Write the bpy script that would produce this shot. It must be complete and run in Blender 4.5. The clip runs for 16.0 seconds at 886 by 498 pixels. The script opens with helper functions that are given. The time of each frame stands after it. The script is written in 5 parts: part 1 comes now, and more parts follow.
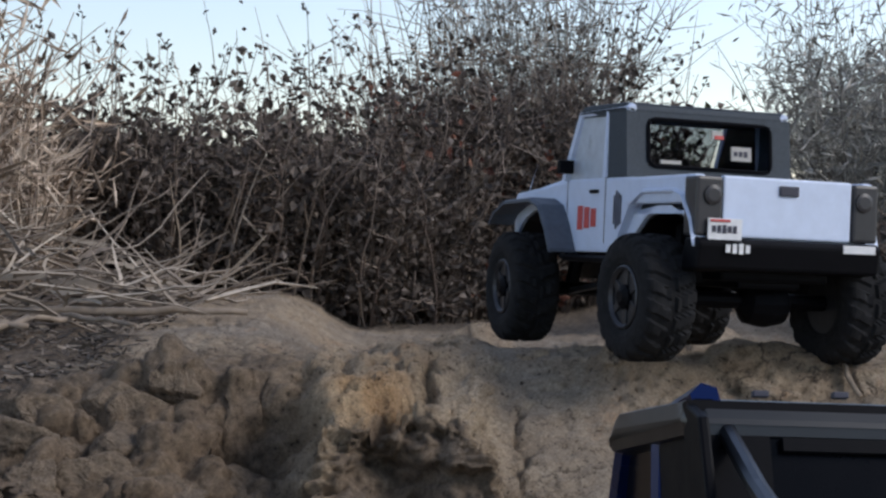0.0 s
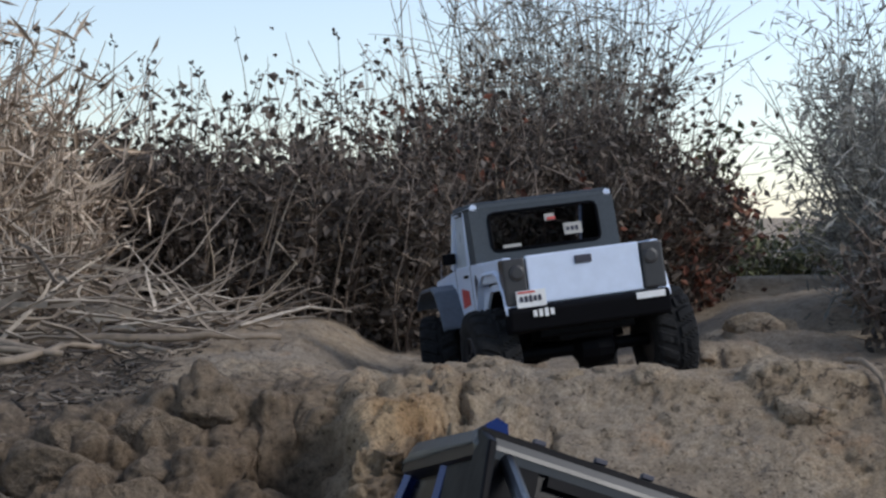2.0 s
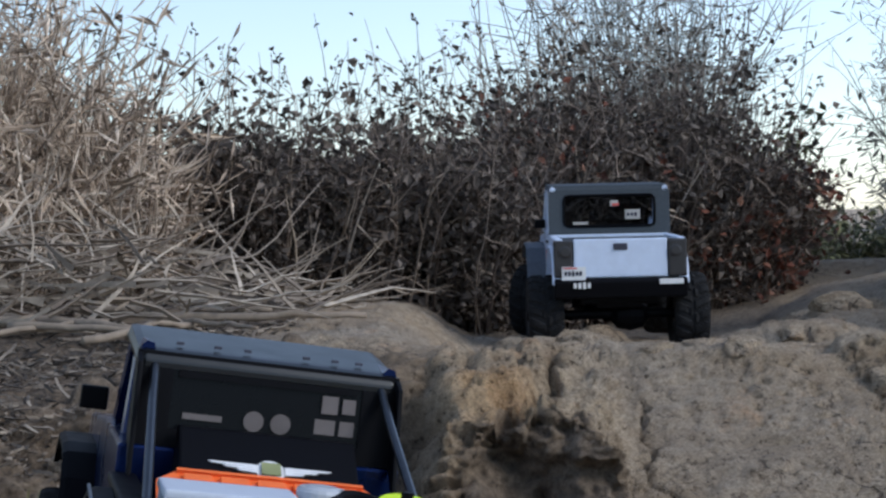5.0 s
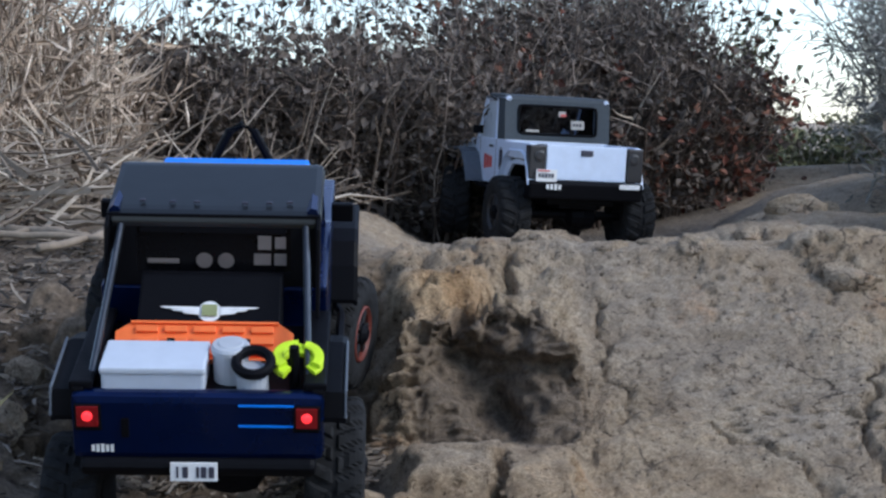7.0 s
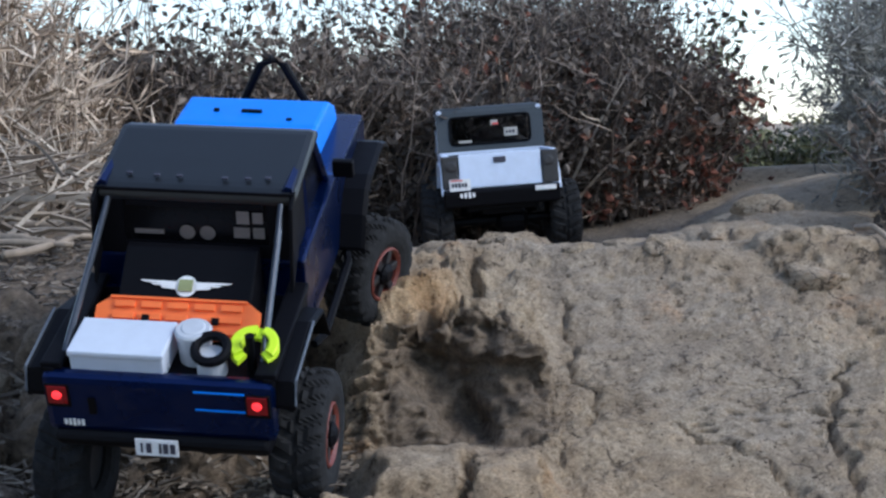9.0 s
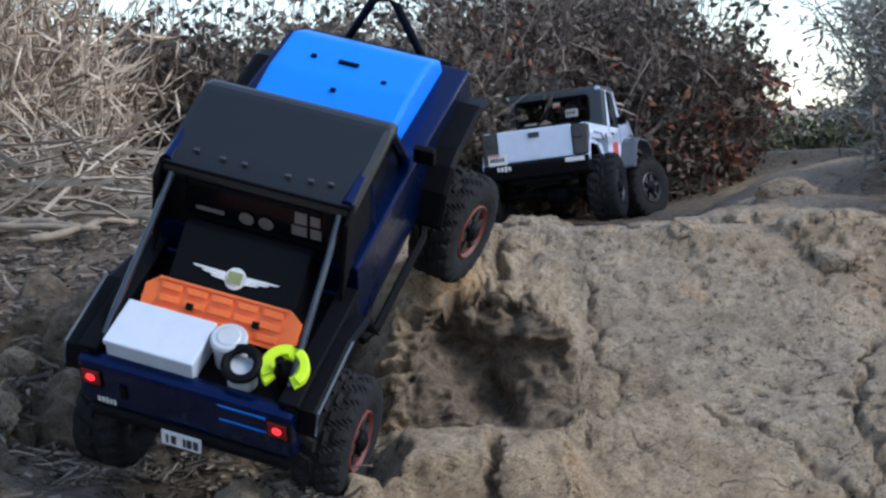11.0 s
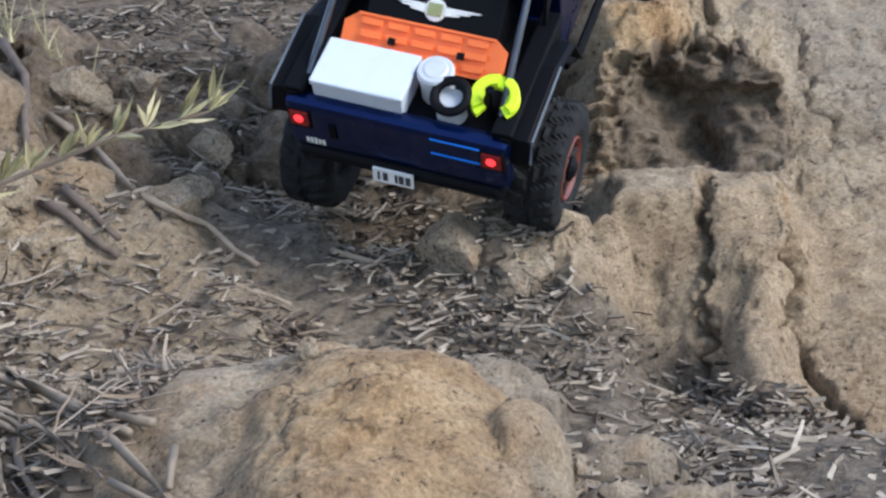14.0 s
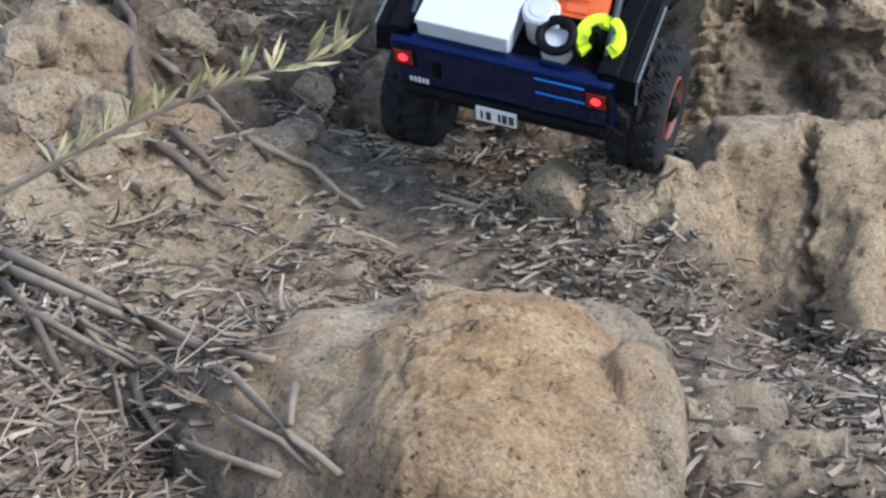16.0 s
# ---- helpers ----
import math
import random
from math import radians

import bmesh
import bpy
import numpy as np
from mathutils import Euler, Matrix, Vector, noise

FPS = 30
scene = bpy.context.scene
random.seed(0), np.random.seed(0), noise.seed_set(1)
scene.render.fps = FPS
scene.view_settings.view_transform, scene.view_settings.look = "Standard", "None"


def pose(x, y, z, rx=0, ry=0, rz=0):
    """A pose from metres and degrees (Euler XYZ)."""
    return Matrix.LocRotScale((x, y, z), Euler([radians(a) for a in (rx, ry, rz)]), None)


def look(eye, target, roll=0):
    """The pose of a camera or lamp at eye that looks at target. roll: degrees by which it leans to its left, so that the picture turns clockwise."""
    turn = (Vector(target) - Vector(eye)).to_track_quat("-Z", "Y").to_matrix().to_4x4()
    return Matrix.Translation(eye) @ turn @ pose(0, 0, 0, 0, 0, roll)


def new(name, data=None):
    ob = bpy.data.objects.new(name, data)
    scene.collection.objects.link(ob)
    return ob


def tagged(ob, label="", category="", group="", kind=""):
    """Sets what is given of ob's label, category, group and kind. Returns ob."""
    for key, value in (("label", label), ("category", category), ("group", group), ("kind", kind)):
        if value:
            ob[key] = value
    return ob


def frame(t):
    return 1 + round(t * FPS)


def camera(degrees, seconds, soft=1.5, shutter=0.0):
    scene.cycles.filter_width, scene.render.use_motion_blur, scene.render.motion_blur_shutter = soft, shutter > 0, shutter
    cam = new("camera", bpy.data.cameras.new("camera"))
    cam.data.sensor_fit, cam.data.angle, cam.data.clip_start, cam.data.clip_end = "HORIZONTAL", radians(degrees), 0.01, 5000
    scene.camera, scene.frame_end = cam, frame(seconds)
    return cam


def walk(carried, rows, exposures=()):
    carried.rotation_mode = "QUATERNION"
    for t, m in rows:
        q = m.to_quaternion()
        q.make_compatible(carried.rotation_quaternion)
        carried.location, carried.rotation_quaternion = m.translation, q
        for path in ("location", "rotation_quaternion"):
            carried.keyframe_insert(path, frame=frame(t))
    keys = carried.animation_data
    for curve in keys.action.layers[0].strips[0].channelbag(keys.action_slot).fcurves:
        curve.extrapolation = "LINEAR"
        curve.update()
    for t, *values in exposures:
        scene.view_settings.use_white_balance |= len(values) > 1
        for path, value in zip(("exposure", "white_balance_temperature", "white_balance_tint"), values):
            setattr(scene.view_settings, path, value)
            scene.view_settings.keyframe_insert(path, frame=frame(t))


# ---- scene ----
cam = camera(30.0, 16.0, soft=2.5)
PATH = [
    (0, (0.0128, -0.0104, 0.1703), (0.0987, 1.9864, 0.0967), 0.85),
    (0.5, (0.0087, -0.0033, 0.1634), (0.0628, 1.9949, 0.0988), 0.83),
    (1, (0.0135, -0.0026, 0.1609), (0.0615, 1.9959, 0.1009), 0.23),
    (1.5, (0.0144, -0.0016, 0.1649), (0.0614, 1.9973, 0.1181), -0.14),
    (2, (0.0173, -0.0055, 0.1661), (0.0598, 1.9936, 0.1221), -0.05),
    (2.5, (0.0178, -0.0086, 0.1638), (0.0591, 1.9904, 0.1167), 0.10),
    (3, (0.0067, -0.0014, 0.1665), (0.0442, 1.9978, 0.1241), 0.10),
    (3.5, (0.0000, 0.0000, 0.1600), (-0.0000, 1.9997, 0.1251), 0.00),
    (3.7, (0.0007, -0.0008, 0.1566), (-0.0113, 1.9988, 0.1195), -0.17),
    (5.8, (0.0012, -0.0093, 0.1300), (-0.0487, 1.9885, 0.0493), -0.51),
    (6, (0.0024, -0.0107, 0.1256), (-0.0363, 1.9866, 0.0302), -0.66),
    (6.5, (0.0055, -0.0073, 0.1230), (-0.0006, 1.9887, -0.0033), -1.07),
    (7, (0.0069, -0.0072, 0.1242), (0.0067, 1.9872, -0.0259), -1.07),
    (7.5, (0.0089, -0.0077, 0.1242), (0.0118, 1.9853, -0.0433), -0.92),
    (8, (0.0113, -0.0064, 0.1227), (0.0504, 1.9878, -0.0240), -1.48),
    (10.5, (0.0089, -0.0078, 0.1256), (0.0276, 1.9865, -0.0235), -1.70),
    (11, (0.0078, -0.0112, 0.1206), (0.0163, 1.9822, -0.0421), -1.70),
    (11.5, (0.0072, -0.0142, 0.1143), (0.0056, 1.9751, -0.0924), -1.90),
    (12, (0.0054, -0.0154, 0.1064), (-0.0300, 1.9665, -0.1596), -1.75),
    (12.5, (-0.0008, -0.0128, 0.0980), (-0.0713, 1.9599, -0.2235), -1.52),
    (13, (-0.0105, -0.0116, 0.0877), (-0.1265, 1.9518, -0.2749), -1.62),
    (13.5, (-0.0229, -0.0124, 0.0826), (-0.1874, 1.9401, -0.3179), -1.88),
    (14, (-0.0267, -0.0150, 0.0746), (-0.2319, 1.9328, -0.3304), -2.09),
    (14.5, (-0.0364, -0.0206, 0.0763), (-0.2653, 1.9220, -0.3410), -2.19),
    (15, (-0.0493, -0.0251, 0.0816), (-0.3021, 1.9106, -0.3534), -2.41),
    (15.5, (-0.0523, -0.0277, 0.0783), (-0.3268, 1.9017, -0.3715), -2.20),
    (16, (-0.0513, -0.0289, 0.0767), (-0.3443, 1.8937, -0.3897), -1.97),
]
walk(cam, [(t, look(eye, target, roll)) for t, eye, target, roll in PATH],
     exposures=[(0, 0.4, 6300, 13), (3.5, 0.33, 6150, 9), (6, 0.68, 5800, 9), (8, 0.95, 5750, 9), (11, 1.04, 5850, 8), (12.5, 1.25, 5950, 8), (14, 1.58, 6100, 8), (16, 1.7, 6120, 8)])

# ---- light ----
def make_world():
    world = bpy.data.worlds.new("sky")
    scene.world = world
    world.use_nodes = True
    nt = world.node_tree
    sky = nt.nodes.new("ShaderNodeTexSky")
    sky.sky_type = 'NISHITA'
    sky.sun_disc = False
    sky.sun_elevation = radians(38)
    sky.sun_rotation = radians(75)
    sky.air_density, sky.dust_density, sky.ozone_density = 1.0, 0.25, 2.5
    haze = nt.nodes.new("ShaderNodeHueSaturation")
    haze.inputs["Saturation"].default_value = 0.72
    nt.links.new(sky.outputs[0], haze.inputs["Color"])
    nt.links.new(haze.outputs[0], nt.nodes["Background"].inputs[0])
    nt.nodes["Background"].inputs[1].default_value = 0.128
    lamp = bpy.data.lights.new("sun", 'SUN')
    lamp.energy, lamp.angle, lamp.color = 1.4, radians(24), (1.0, 0.95, 0.88)
    sun = new("sun", lamp)
    sun.matrix_world = look((3.2, 0.2, 2.5), (0, 1.8, 0))


make_world()


# ---- materials ----
def nodes_of(name, rough=0.9, metal=0.0):
    m = bpy.data.materials.new(name)
    m.use_nodes = True
    nt = m.node_tree
    b = nt.nodes["Principled BSDF"]
    b.inputs["Roughness"].default_value = rough
    b.inputs["Metallic"].default_value = metal
    return m, nt, b


def noise_node(nt, scale, detail=6, rough=0.6, coord="Object"):
    tc = nt.nodes.new("ShaderNodeTexCoord")
    n = nt.nodes.new("ShaderNodeTexNoise")
    n.inputs["Scale"].default_value, n.inputs["Detail"].default_value, n.inputs["Roughness"].default_value = scale, detail, rough
    nt.links.new(tc.outputs[coord], n.inputs["Vector"])
    return n


def ramp_node(nt, source, stops):
    r = nt.nodes.new("ShaderNodeValToRGB")
    e = r.color_ramp.elements
    while len(e) < len(stops):
        e.new(0.5)
    for k, (p, c) in enumerate(stops):
        e[k].position, e[k].color = p, (*c, 1)
    nt.links.new(source, r.inputs[0])
    return r


def mix_node(nt, a, b, fac, mode='MIX'):
    m = nt.nodes.new("ShaderNodeMixRGB")
    m.blend_type = mode
    for k, v in ((1, a), (2, b), (0, fac)):
        if isinstance(v, (int, float)):
            m.inputs[k].default_value = v
        elif isinstance(v, tuple):
            m.inputs[k].default_value = (*v, 1)
        else:
            nt.links.new(v, m.inputs[k])
    return m


def bump(nt, b, height, strength, dist):
    n = nt.nodes.new("ShaderNodeBump")
    n.inputs["Strength"].default_value, n.inputs["Distance"].default_value = strength, dist
    nt.links.new(height, n.inputs["Height"])
    nt.links.new(n.outputs[0], b.inputs["Normal"])


def plain(name, color, rough=0.5, metal=0.0, vary=0.12, scale=60, bumps=0.0, coat=0.0, gloss=0.5):
    m, nt, b = nodes_of(name, rough, metal)
    b.inputs["Specular IOR Level"].default_value = gloss
    n = noise_node(nt, scale, 4)
    lo = tuple(c * (1 - vary) for c in color)
    hi = tuple(min(1, c * (1 + vary)) for c in color)
    r = ramp_node(nt, n.outputs[0], [(0.3, lo), (0.7, hi)])
    nt.links.new(r.outputs[0], b.inputs["Base Color"])
    rr = nt.nodes.new("ShaderNodeMapRange")
    rr.inputs["To Min"].default_value, rr.inputs["To Max"].default_value = max(0, rough - 0.1), min(1, rough + 0.12)
    n2 = noise_node(nt, scale * 0.35, 5)
    nt.links.new(n2.outputs[0], rr.inputs[0])
    nt.links.new(rr.outputs[0], b.inputs["Roughness"])
    b.inputs["Coat Weight"].default_value = coat
    if bumps:
        bump(nt, b, n.outputs[0], bumps, 0.001)
    return m


def glow(name, color, strength):
    m, nt, b = nodes_of(name, 0.3)
    b.inputs["Base Color"].default_value = (*color, 1)
    b.inputs["Emission Color"].default_value = (*color, 1)
    b.inputs["Emission Strength"].default_value = strength
    return m


def ground_material():
    m, nt, b = nodes_of("sandstone_and_soil", 0.95)
    big = noise_node(nt, 3.2, 4, 0.55)
    mid = noise_node(nt, 17, 8, 0.7)
    fine = noise_node(nt, 85, 9, 0.75)
    grain = noise_node(nt, 330, 4, 0.7)
    tan = ramp_node(nt, mid.outputs[0], [(0.3, (0.31, 0.22, 0.14)), (0.47, (0.43, 0.325, 0.217)), (0.68, (0.55, 0.44, 0.315))])
    grey = ramp_node(nt, mid.outputs[0], [(0.3, (0.29, 0.222, 0.158)), (0.5, (0.395, 0.315, 0.232)), (0.7, (0.5, 0.415, 0.32))])
    fac = ramp_node(nt, big.outputs[0], [(0.42, (0, 0, 0)), (0.6, (1, 1, 1))])
    base = mix_node(nt, tan.outputs[0], grey.outputs[0], fac.outputs[0])
    rust_n = noise_node(nt, 8.5, 6, 0.75)
    rust = ramp_node(nt, rust_n.outputs[0], [(0.56, (0, 0, 0)), (0.7, (0.75, 0.75, 0.75))])
    base = mix_node(nt, base.outputs[0], (0.40, 0.225, 0.105), rust.outputs[0])
    # orange iron staining where the mesh marks it
    iron = nt.nodes.new("ShaderNodeAttribute")
    iron.attribute_name = "iron"
    stained = ramp_node(nt, mid.outputs[0], [(0.3, (0.30, 0.17, 0.08)), (0.5, (0.50, 0.32, 0.165)), (0.7, (0.66, 0.48, 0.29))])
    base = mix_node(nt, base.outputs[0], stained.outputs[0], iron.outputs["Fac"])
    # dark weathered streaks, pits and flecks
    stain_n = noise_node(nt, 46, 10, 0.78)
    stain = ramp_node(nt, stain_n.outputs[0], [(0.37, (0.36, 0.32, 0.28)), (0.43, (1, 1, 1))])
    base = mix_node(nt, base.outputs[0], stain.outputs[0], 0.8, 'MULTIPLY')
    pit = ramp_node(nt, fine.outputs[0], [(0.37, (0.24, 0.21, 0.18)), (0.41, (0.95, 0.95, 0.95)), (0.6, (1.1, 1.09, 1.07))])
    base = mix_node(nt, base.outputs[0], pit.outputs[0], 0.95, 'MULTIPLY')
    fleck_n = noise_node(nt, 170, 5, 0.65)
    fleck = ramp_node(nt, fleck_n.outputs[0], [(0.34, (0.35, 0.31, 0.27)), (0.39, (1, 1, 1)), (0.64, (1, 1, 1)), (0.69, (1.3, 1.27, 1.22))])
    base = mix_node(nt, base.outputs[0], fleck.outputs[0], 0.8, 'MULTIPLY')
    g = ramp_node(nt, grain.outputs[0], [(0.34, (0.6, 0.58, 0.56)), (0.6, (1.15, 1.15, 1.15))])
    base = mix_node(nt, base.outputs[0], g.outputs[0], 0.9, 'MULTIPLY')
    # hairline cracks, broken off where the rock is sound
    tc = nt.nodes.new("ShaderNodeTexCoord")
    wob = noise_node(nt, 30, 4, 0.6)
    warp = mix_node(nt, tc.outputs["Object"], wob.outputs["Color"], 0.045)
    vor = nt.nodes.new("ShaderNodeTexVoronoi")
    vor.feature = 'DISTANCE_TO_EDGE'
    vor.inputs["Scale"].default_value = 11
    nt.links.new(warp.outputs[0], vor.inputs["Vector"])
    line = ramp_node(nt, vor.outputs["Distance"], [(0.0, (1, 1, 1)), (0.022, (0, 0, 0))])
    some = noise_node(nt, 7, 3, 0.6)
    where = ramp_node(nt, some.outputs[0], [(0.5, (0, 0, 0)), (0.6, (1, 1, 1))])
    hair = mix_node(nt, line.outputs[0], where.outputs[0], 1.0, 'MULTIPLY')
    base = mix_node(nt, base.outputs[0], (0.07, 0.05, 0.036), hair.outputs[0])
    # soil where the mesh marks litter, and painted shade in the hollow
    soil = nt.nodes.new("ShaderNodeAttribute")
    soil.attribute_name = "soil"
    earth = ramp_node(nt, fine.outputs[0], [(0.32, (0.04, 0.03, 0.021)), (0.5, (0.21, 0.163, 0.118)), (0.7, (0.4, 0.318, 0.235))])
    base = mix_node(nt, base.outputs[0], earth.outputs[0], soil.outputs["Fac"])
    # brown earth and humus where the mesh marks it, with painted shade
    loam_shade = nt.nodes.new("ShaderNodeAttribute")
    loam_shade.attribute_name = "loam_shade"
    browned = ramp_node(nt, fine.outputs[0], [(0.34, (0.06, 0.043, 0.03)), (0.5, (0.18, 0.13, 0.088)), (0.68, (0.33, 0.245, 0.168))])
    base = mix_node(nt, base.outputs[0], browned.outputs[0], loam_shade.outputs["Fac"])
    nt.links.new(base.outputs[0], b.inputs["Base Color"])
    add = nt.nodes.new("ShaderNodeMath")
    add.operation = 'MULTIPLY_ADD'
    add.inputs[1].default_value = 0.45
    nt.links.new(grain.outputs[0], add.inputs[0])
    nt.links.new(fine.outputs[0], add.inputs[2])
    bump(nt, b, add.outputs[0], 0.9, 0.011)
    return m


def twig_material(name, lo, mid, hi):
    m, nt, b = nodes_of(name, 0.85)
    g = nt.nodes.new("ShaderNodeNewGeometry")
    r = ramp_node(nt, g.outputs["Random Per Island"], [(0.0, lo), (0.55, mid), (1.0, hi)])
    n = noise_node(nt, 60, 3)
    k = ramp_node(nt, n.outputs[0], [(0.3, (0.7, 0.7, 0.7)), (0.7, (1.15, 1.15, 1.15))])
    c = mix_node(nt, r.outputs[0], k.outputs[0], 1.0, 'MULTIPLY')
    nt.links.new(c.outputs[0], b.inputs["Base Color"])
    return m


M_GROUND = ground_material()
M_CHIP = twig_material("grey_wood_chips", (0.06, 0.045, 0.033), (0.24, 0.192, 0.146), (0.43, 0.36, 0.285))
M_BANK = twig_material("brown_bank_litter", (0.08, 0.058, 0.042), (0.23, 0.172, 0.126), (0.42, 0.335, 0.255))
M_HUMUS = twig_material("dark_leaf_litter", (0.03, 0.023, 0.018), (0.11, 0.086, 0.066), (0.32, 0.265, 0.21))
M_STICK = twig_material("weathered_stick_bark", (0.16, 0.12, 0.088), (0.33, 0.262, 0.195), (0.54, 0.455, 0.36))
M_REED = twig_material("dry_reed", (0.11, 0.075, 0.05), (0.5, 0.38, 0.275), (0.82, 0.68, 0.54))
M_BROWN = twig_material("brown_twigs", (0.06, 0.044, 0.036), (0.17, 0.125, 0.098), (0.42, 0.33, 0.26))
M_DARKLEAF = twig_material("dark_dead_leaves", (0.045, 0.036, 0.03), (0.105, 0.083, 0.067), (0.22, 0.178, 0.145))
M_RUST = twig_material("rust_red_leaves", (0.07, 0.03, 0.02), (0.21, 0.07, 0.042), (0.28, 0.15, 0.095))
M_GREY = twig_material("grey_green_twigs", (0.14, 0.13, 0.115), (0.29, 0.275, 0.24), (0.46, 0.43, 0.38))
M_OLIVE = twig_material("olive_leaves", (0.05, 0.06, 0.03), (0.12, 0.13, 0.065), (0.26, 0.25, 0.13))
M_FRESH = twig_material("yellow_green_leaves", (0.2, 0.18, 0.09), (0.37, 0.33, 0.18), (0.58, 0.5, 0.31))

M_WHITE = plain("white_paint", (0.62, 0.7, 0.86), 0.45, vary=0.05)
M_GREYTOP = plain("charcoal_hardtop", (0.055, 0.066, 0.078), 0.7, gloss=0.3, bumps=0.2, scale=300)
M_BLACK = plain("black_plastic", (0.0035, 0.0035, 0.005), 0.5, gloss=0.09, bumps=0.1, scale=200)
M_TYRE = plain("dusty_tyre_rubber", (0.016, 0.016, 0.017), 0.9, gloss=0.2, vary=0.4, bumps=0.3, scale=140)
M_RIM = plain("dark_grey_rim", (0.05, 0.05, 0.055), 0.4, 0.6)
M_REDRIM = plain("red_bead_ring", (0.14, 0.03, 0.02), 0.5)
M_BLUE = plain("metallic_blue_paint", (0.0012, 0.012, 0.075), 0.28, 0.75, vary=0.06, coat=0.25, gloss=0.4)
M_HOOD = plain("light_blue_hood_and_glint", (0.01, 0.2, 0.82), 0.5, vary=0.04)
M_CHROME = plain("gunmetal_tube", (0.085, 0.092, 0.105), 0.3, 0.9)
M_ORANGE = plain("orange_plastic", (0.85, 0.16, 0.03), 0.5, vary=0.08)
M_LIME = plain("lime_strap", (0.55, 0.75, 0.01), 0.6, vary=0.1)
M_CARD = plain("white_box_plastic", (0.52, 0.56, 0.64), 0.6, vary=0.04)
M_CAN = plain("milky_canister", (0.46, 0.48, 0.52), 0.35, vary=0.08)
M_ROOF = plain("black_satin_roof", (0.006, 0.0075, 0.0095), 0.36, vary=0.1, gloss=0.6)
M_FLARE = plain("grey_fender_plastic", (0.09, 0.105, 0.13), 0.6, bumps=0.1, scale=200)
M_GLASS = plain("dark_tinted_window", (0.003, 0.003, 0.004), 0.2, gloss=0.12)


def clear_pane():
    m, nt, b = nodes_of("tinted_clear_pane", 0.05)
    b.inputs["Base Color"].default_value = (0.42, 0.45, 0.48, 1)
    b.inputs["Transmission Weight"].default_value, b.inputs["IOR"].default_value = 1.0, 1.02
    return m


M_CLEAR = clear_pane()
# window glass with the sky's reflection put into its base colour
M_PALE = plain("sky_reflecting_pane", (0.5, 0.56, 0.63), 0.3)
M_DECAL = plain("white_decal", (0.75, 0.75, 0.75), 0.6)
M_FADED = plain("faded_window_decal", (0.42, 0.4, 0.37), 0.6)
M_DECALRED = plain("red_decal", (0.55, 0.08, 0.07), 0.6)
M_DECALDK = plain("dark_decal", (0.04, 0.04, 0.06), 0.6)
M_LAMP = glow("red_tail_lamp_glow", (1.0, 0.03, 0.035), 0.8)
M_LENS = plain("dark_red_lens", (0.2, 0.006, 0.008), 0.25)
M_LAMPOFF = plain("dark_tail_lamp", (0.03, 0.028, 0.03), 0.35)


# ---- helpers of this scene ----
def part(name, bm, material, parent, label=""):
    me = bpy.data.meshes.new(name)
    bm.to_mesh(me)
    bm.free()
    return mesh_part(name, me, material, parent, label)


def mesh_part(name, me, material, parent, label=""):
    me.materials.append(material)
    ob = new(name, me)
    ob.parent = parent
    if label:
        ob["label"] = label
    return ob


def thing(name, label, category, group="", kind=""):
    return tagged(new(name), label, category, group, kind)


def box(bm, x0, x1, y0, y1, z0, z1, bev=0.0, m=None):
    vs = [bm.verts.new(Vector((x, y, z)) if m is None else m @ Vector((x, y, z))) for z in (z0, z1) for y in (y0, y1) for x in (x0, x1)]
    fs = [bm.faces.new([vs[k] for k in q]) for q in ((0, 2, 3, 1), (4, 5, 7, 6), (0, 1, 5, 4), (2, 6, 7, 3), (1, 3, 7, 5), (0, 4, 6, 2))]
    if bev:
        es = list({e for f in fs for e in f.edges})
        bmesh.ops.bevel(bm, geom=es, offset=bev, segments=2, affect='EDGES', profile=0.6)
    return fs


def prism(bm, outline, x0, x1, bev=0.0, taper=1.0):
    """A side profile of (y, z) points pushed through from x0 to x1."""
    a = [bm.verts.new((x0, y, z)) for y, z in outline]
    b = [bm.verts.new((x1, y, z)) for y, z in outline]
    n = len(outline)
    fs = [bm.faces.new(a), bm.faces.new(b[::-1])]
    for k in range(n):
        fs.append(bm.faces.new((a[k], b[k], b[(k + 1) % n], a[(k + 1) % n])))
    bmesh.ops.recalc_face_normals(bm, faces=fs)
    if bev:
        es = list({e for f in fs for e in f.edges})
        bmesh.ops.bevel(bm, geom=es, offset=bev, segments=2, affect='EDGES', profile=0.6)


def tube(bm, pts, r, sides=8, r1=None):
    """A tapered tube along pts."""
    pts = [Vector(p) for p in pts]
    rings = []
    n = len(pts)
    for k, p in enumerate(pts):
        d = (pts[min(k + 1, n - 1)] - pts[max(k - 1, 0)]).normalized()
        u = d.orthogonal().normalized()
        v = d.cross(u)
        rad = r if r1 is None else r + (r1 - r) * k / (n - 1)
        rings.append([bm.verts.new(p + (u * math.cos(a) + v * math.sin(a)) * rad) for a in (2 * math.pi * s / sides for s in range(sides))])
    for a, b in zip(rings, rings[1:]):
        for s in range(sides):
            bm.faces.new((a[s], a[(s + 1) % sides], b[(s + 1) % sides], b[s]))
    bm.faces.new(rings[0][::-1])
    bm.faces.new(rings[-1])


def lathe(bm, prof, sides=24, m=None):
    """Turns (x, r) points round the x axis."""
    m = m or Matrix()
    rings = [[bm.verts.new(m @ Vector((x, r * math.cos(a), r * math.sin(a)))) for a in (2 * math.pi * s / sides for s in range(sides))] for x, r in prof]
    for a, b in zip(rings, rings[1:]):
        for s in range(sides):
            bm.faces.new((a[s], a[(s + 1) % sides], b[(s + 1) % sides], b[s]))
    bm.faces.new(rings[0][::-1])
    bm.faces.new(rings[-1])
    return rings


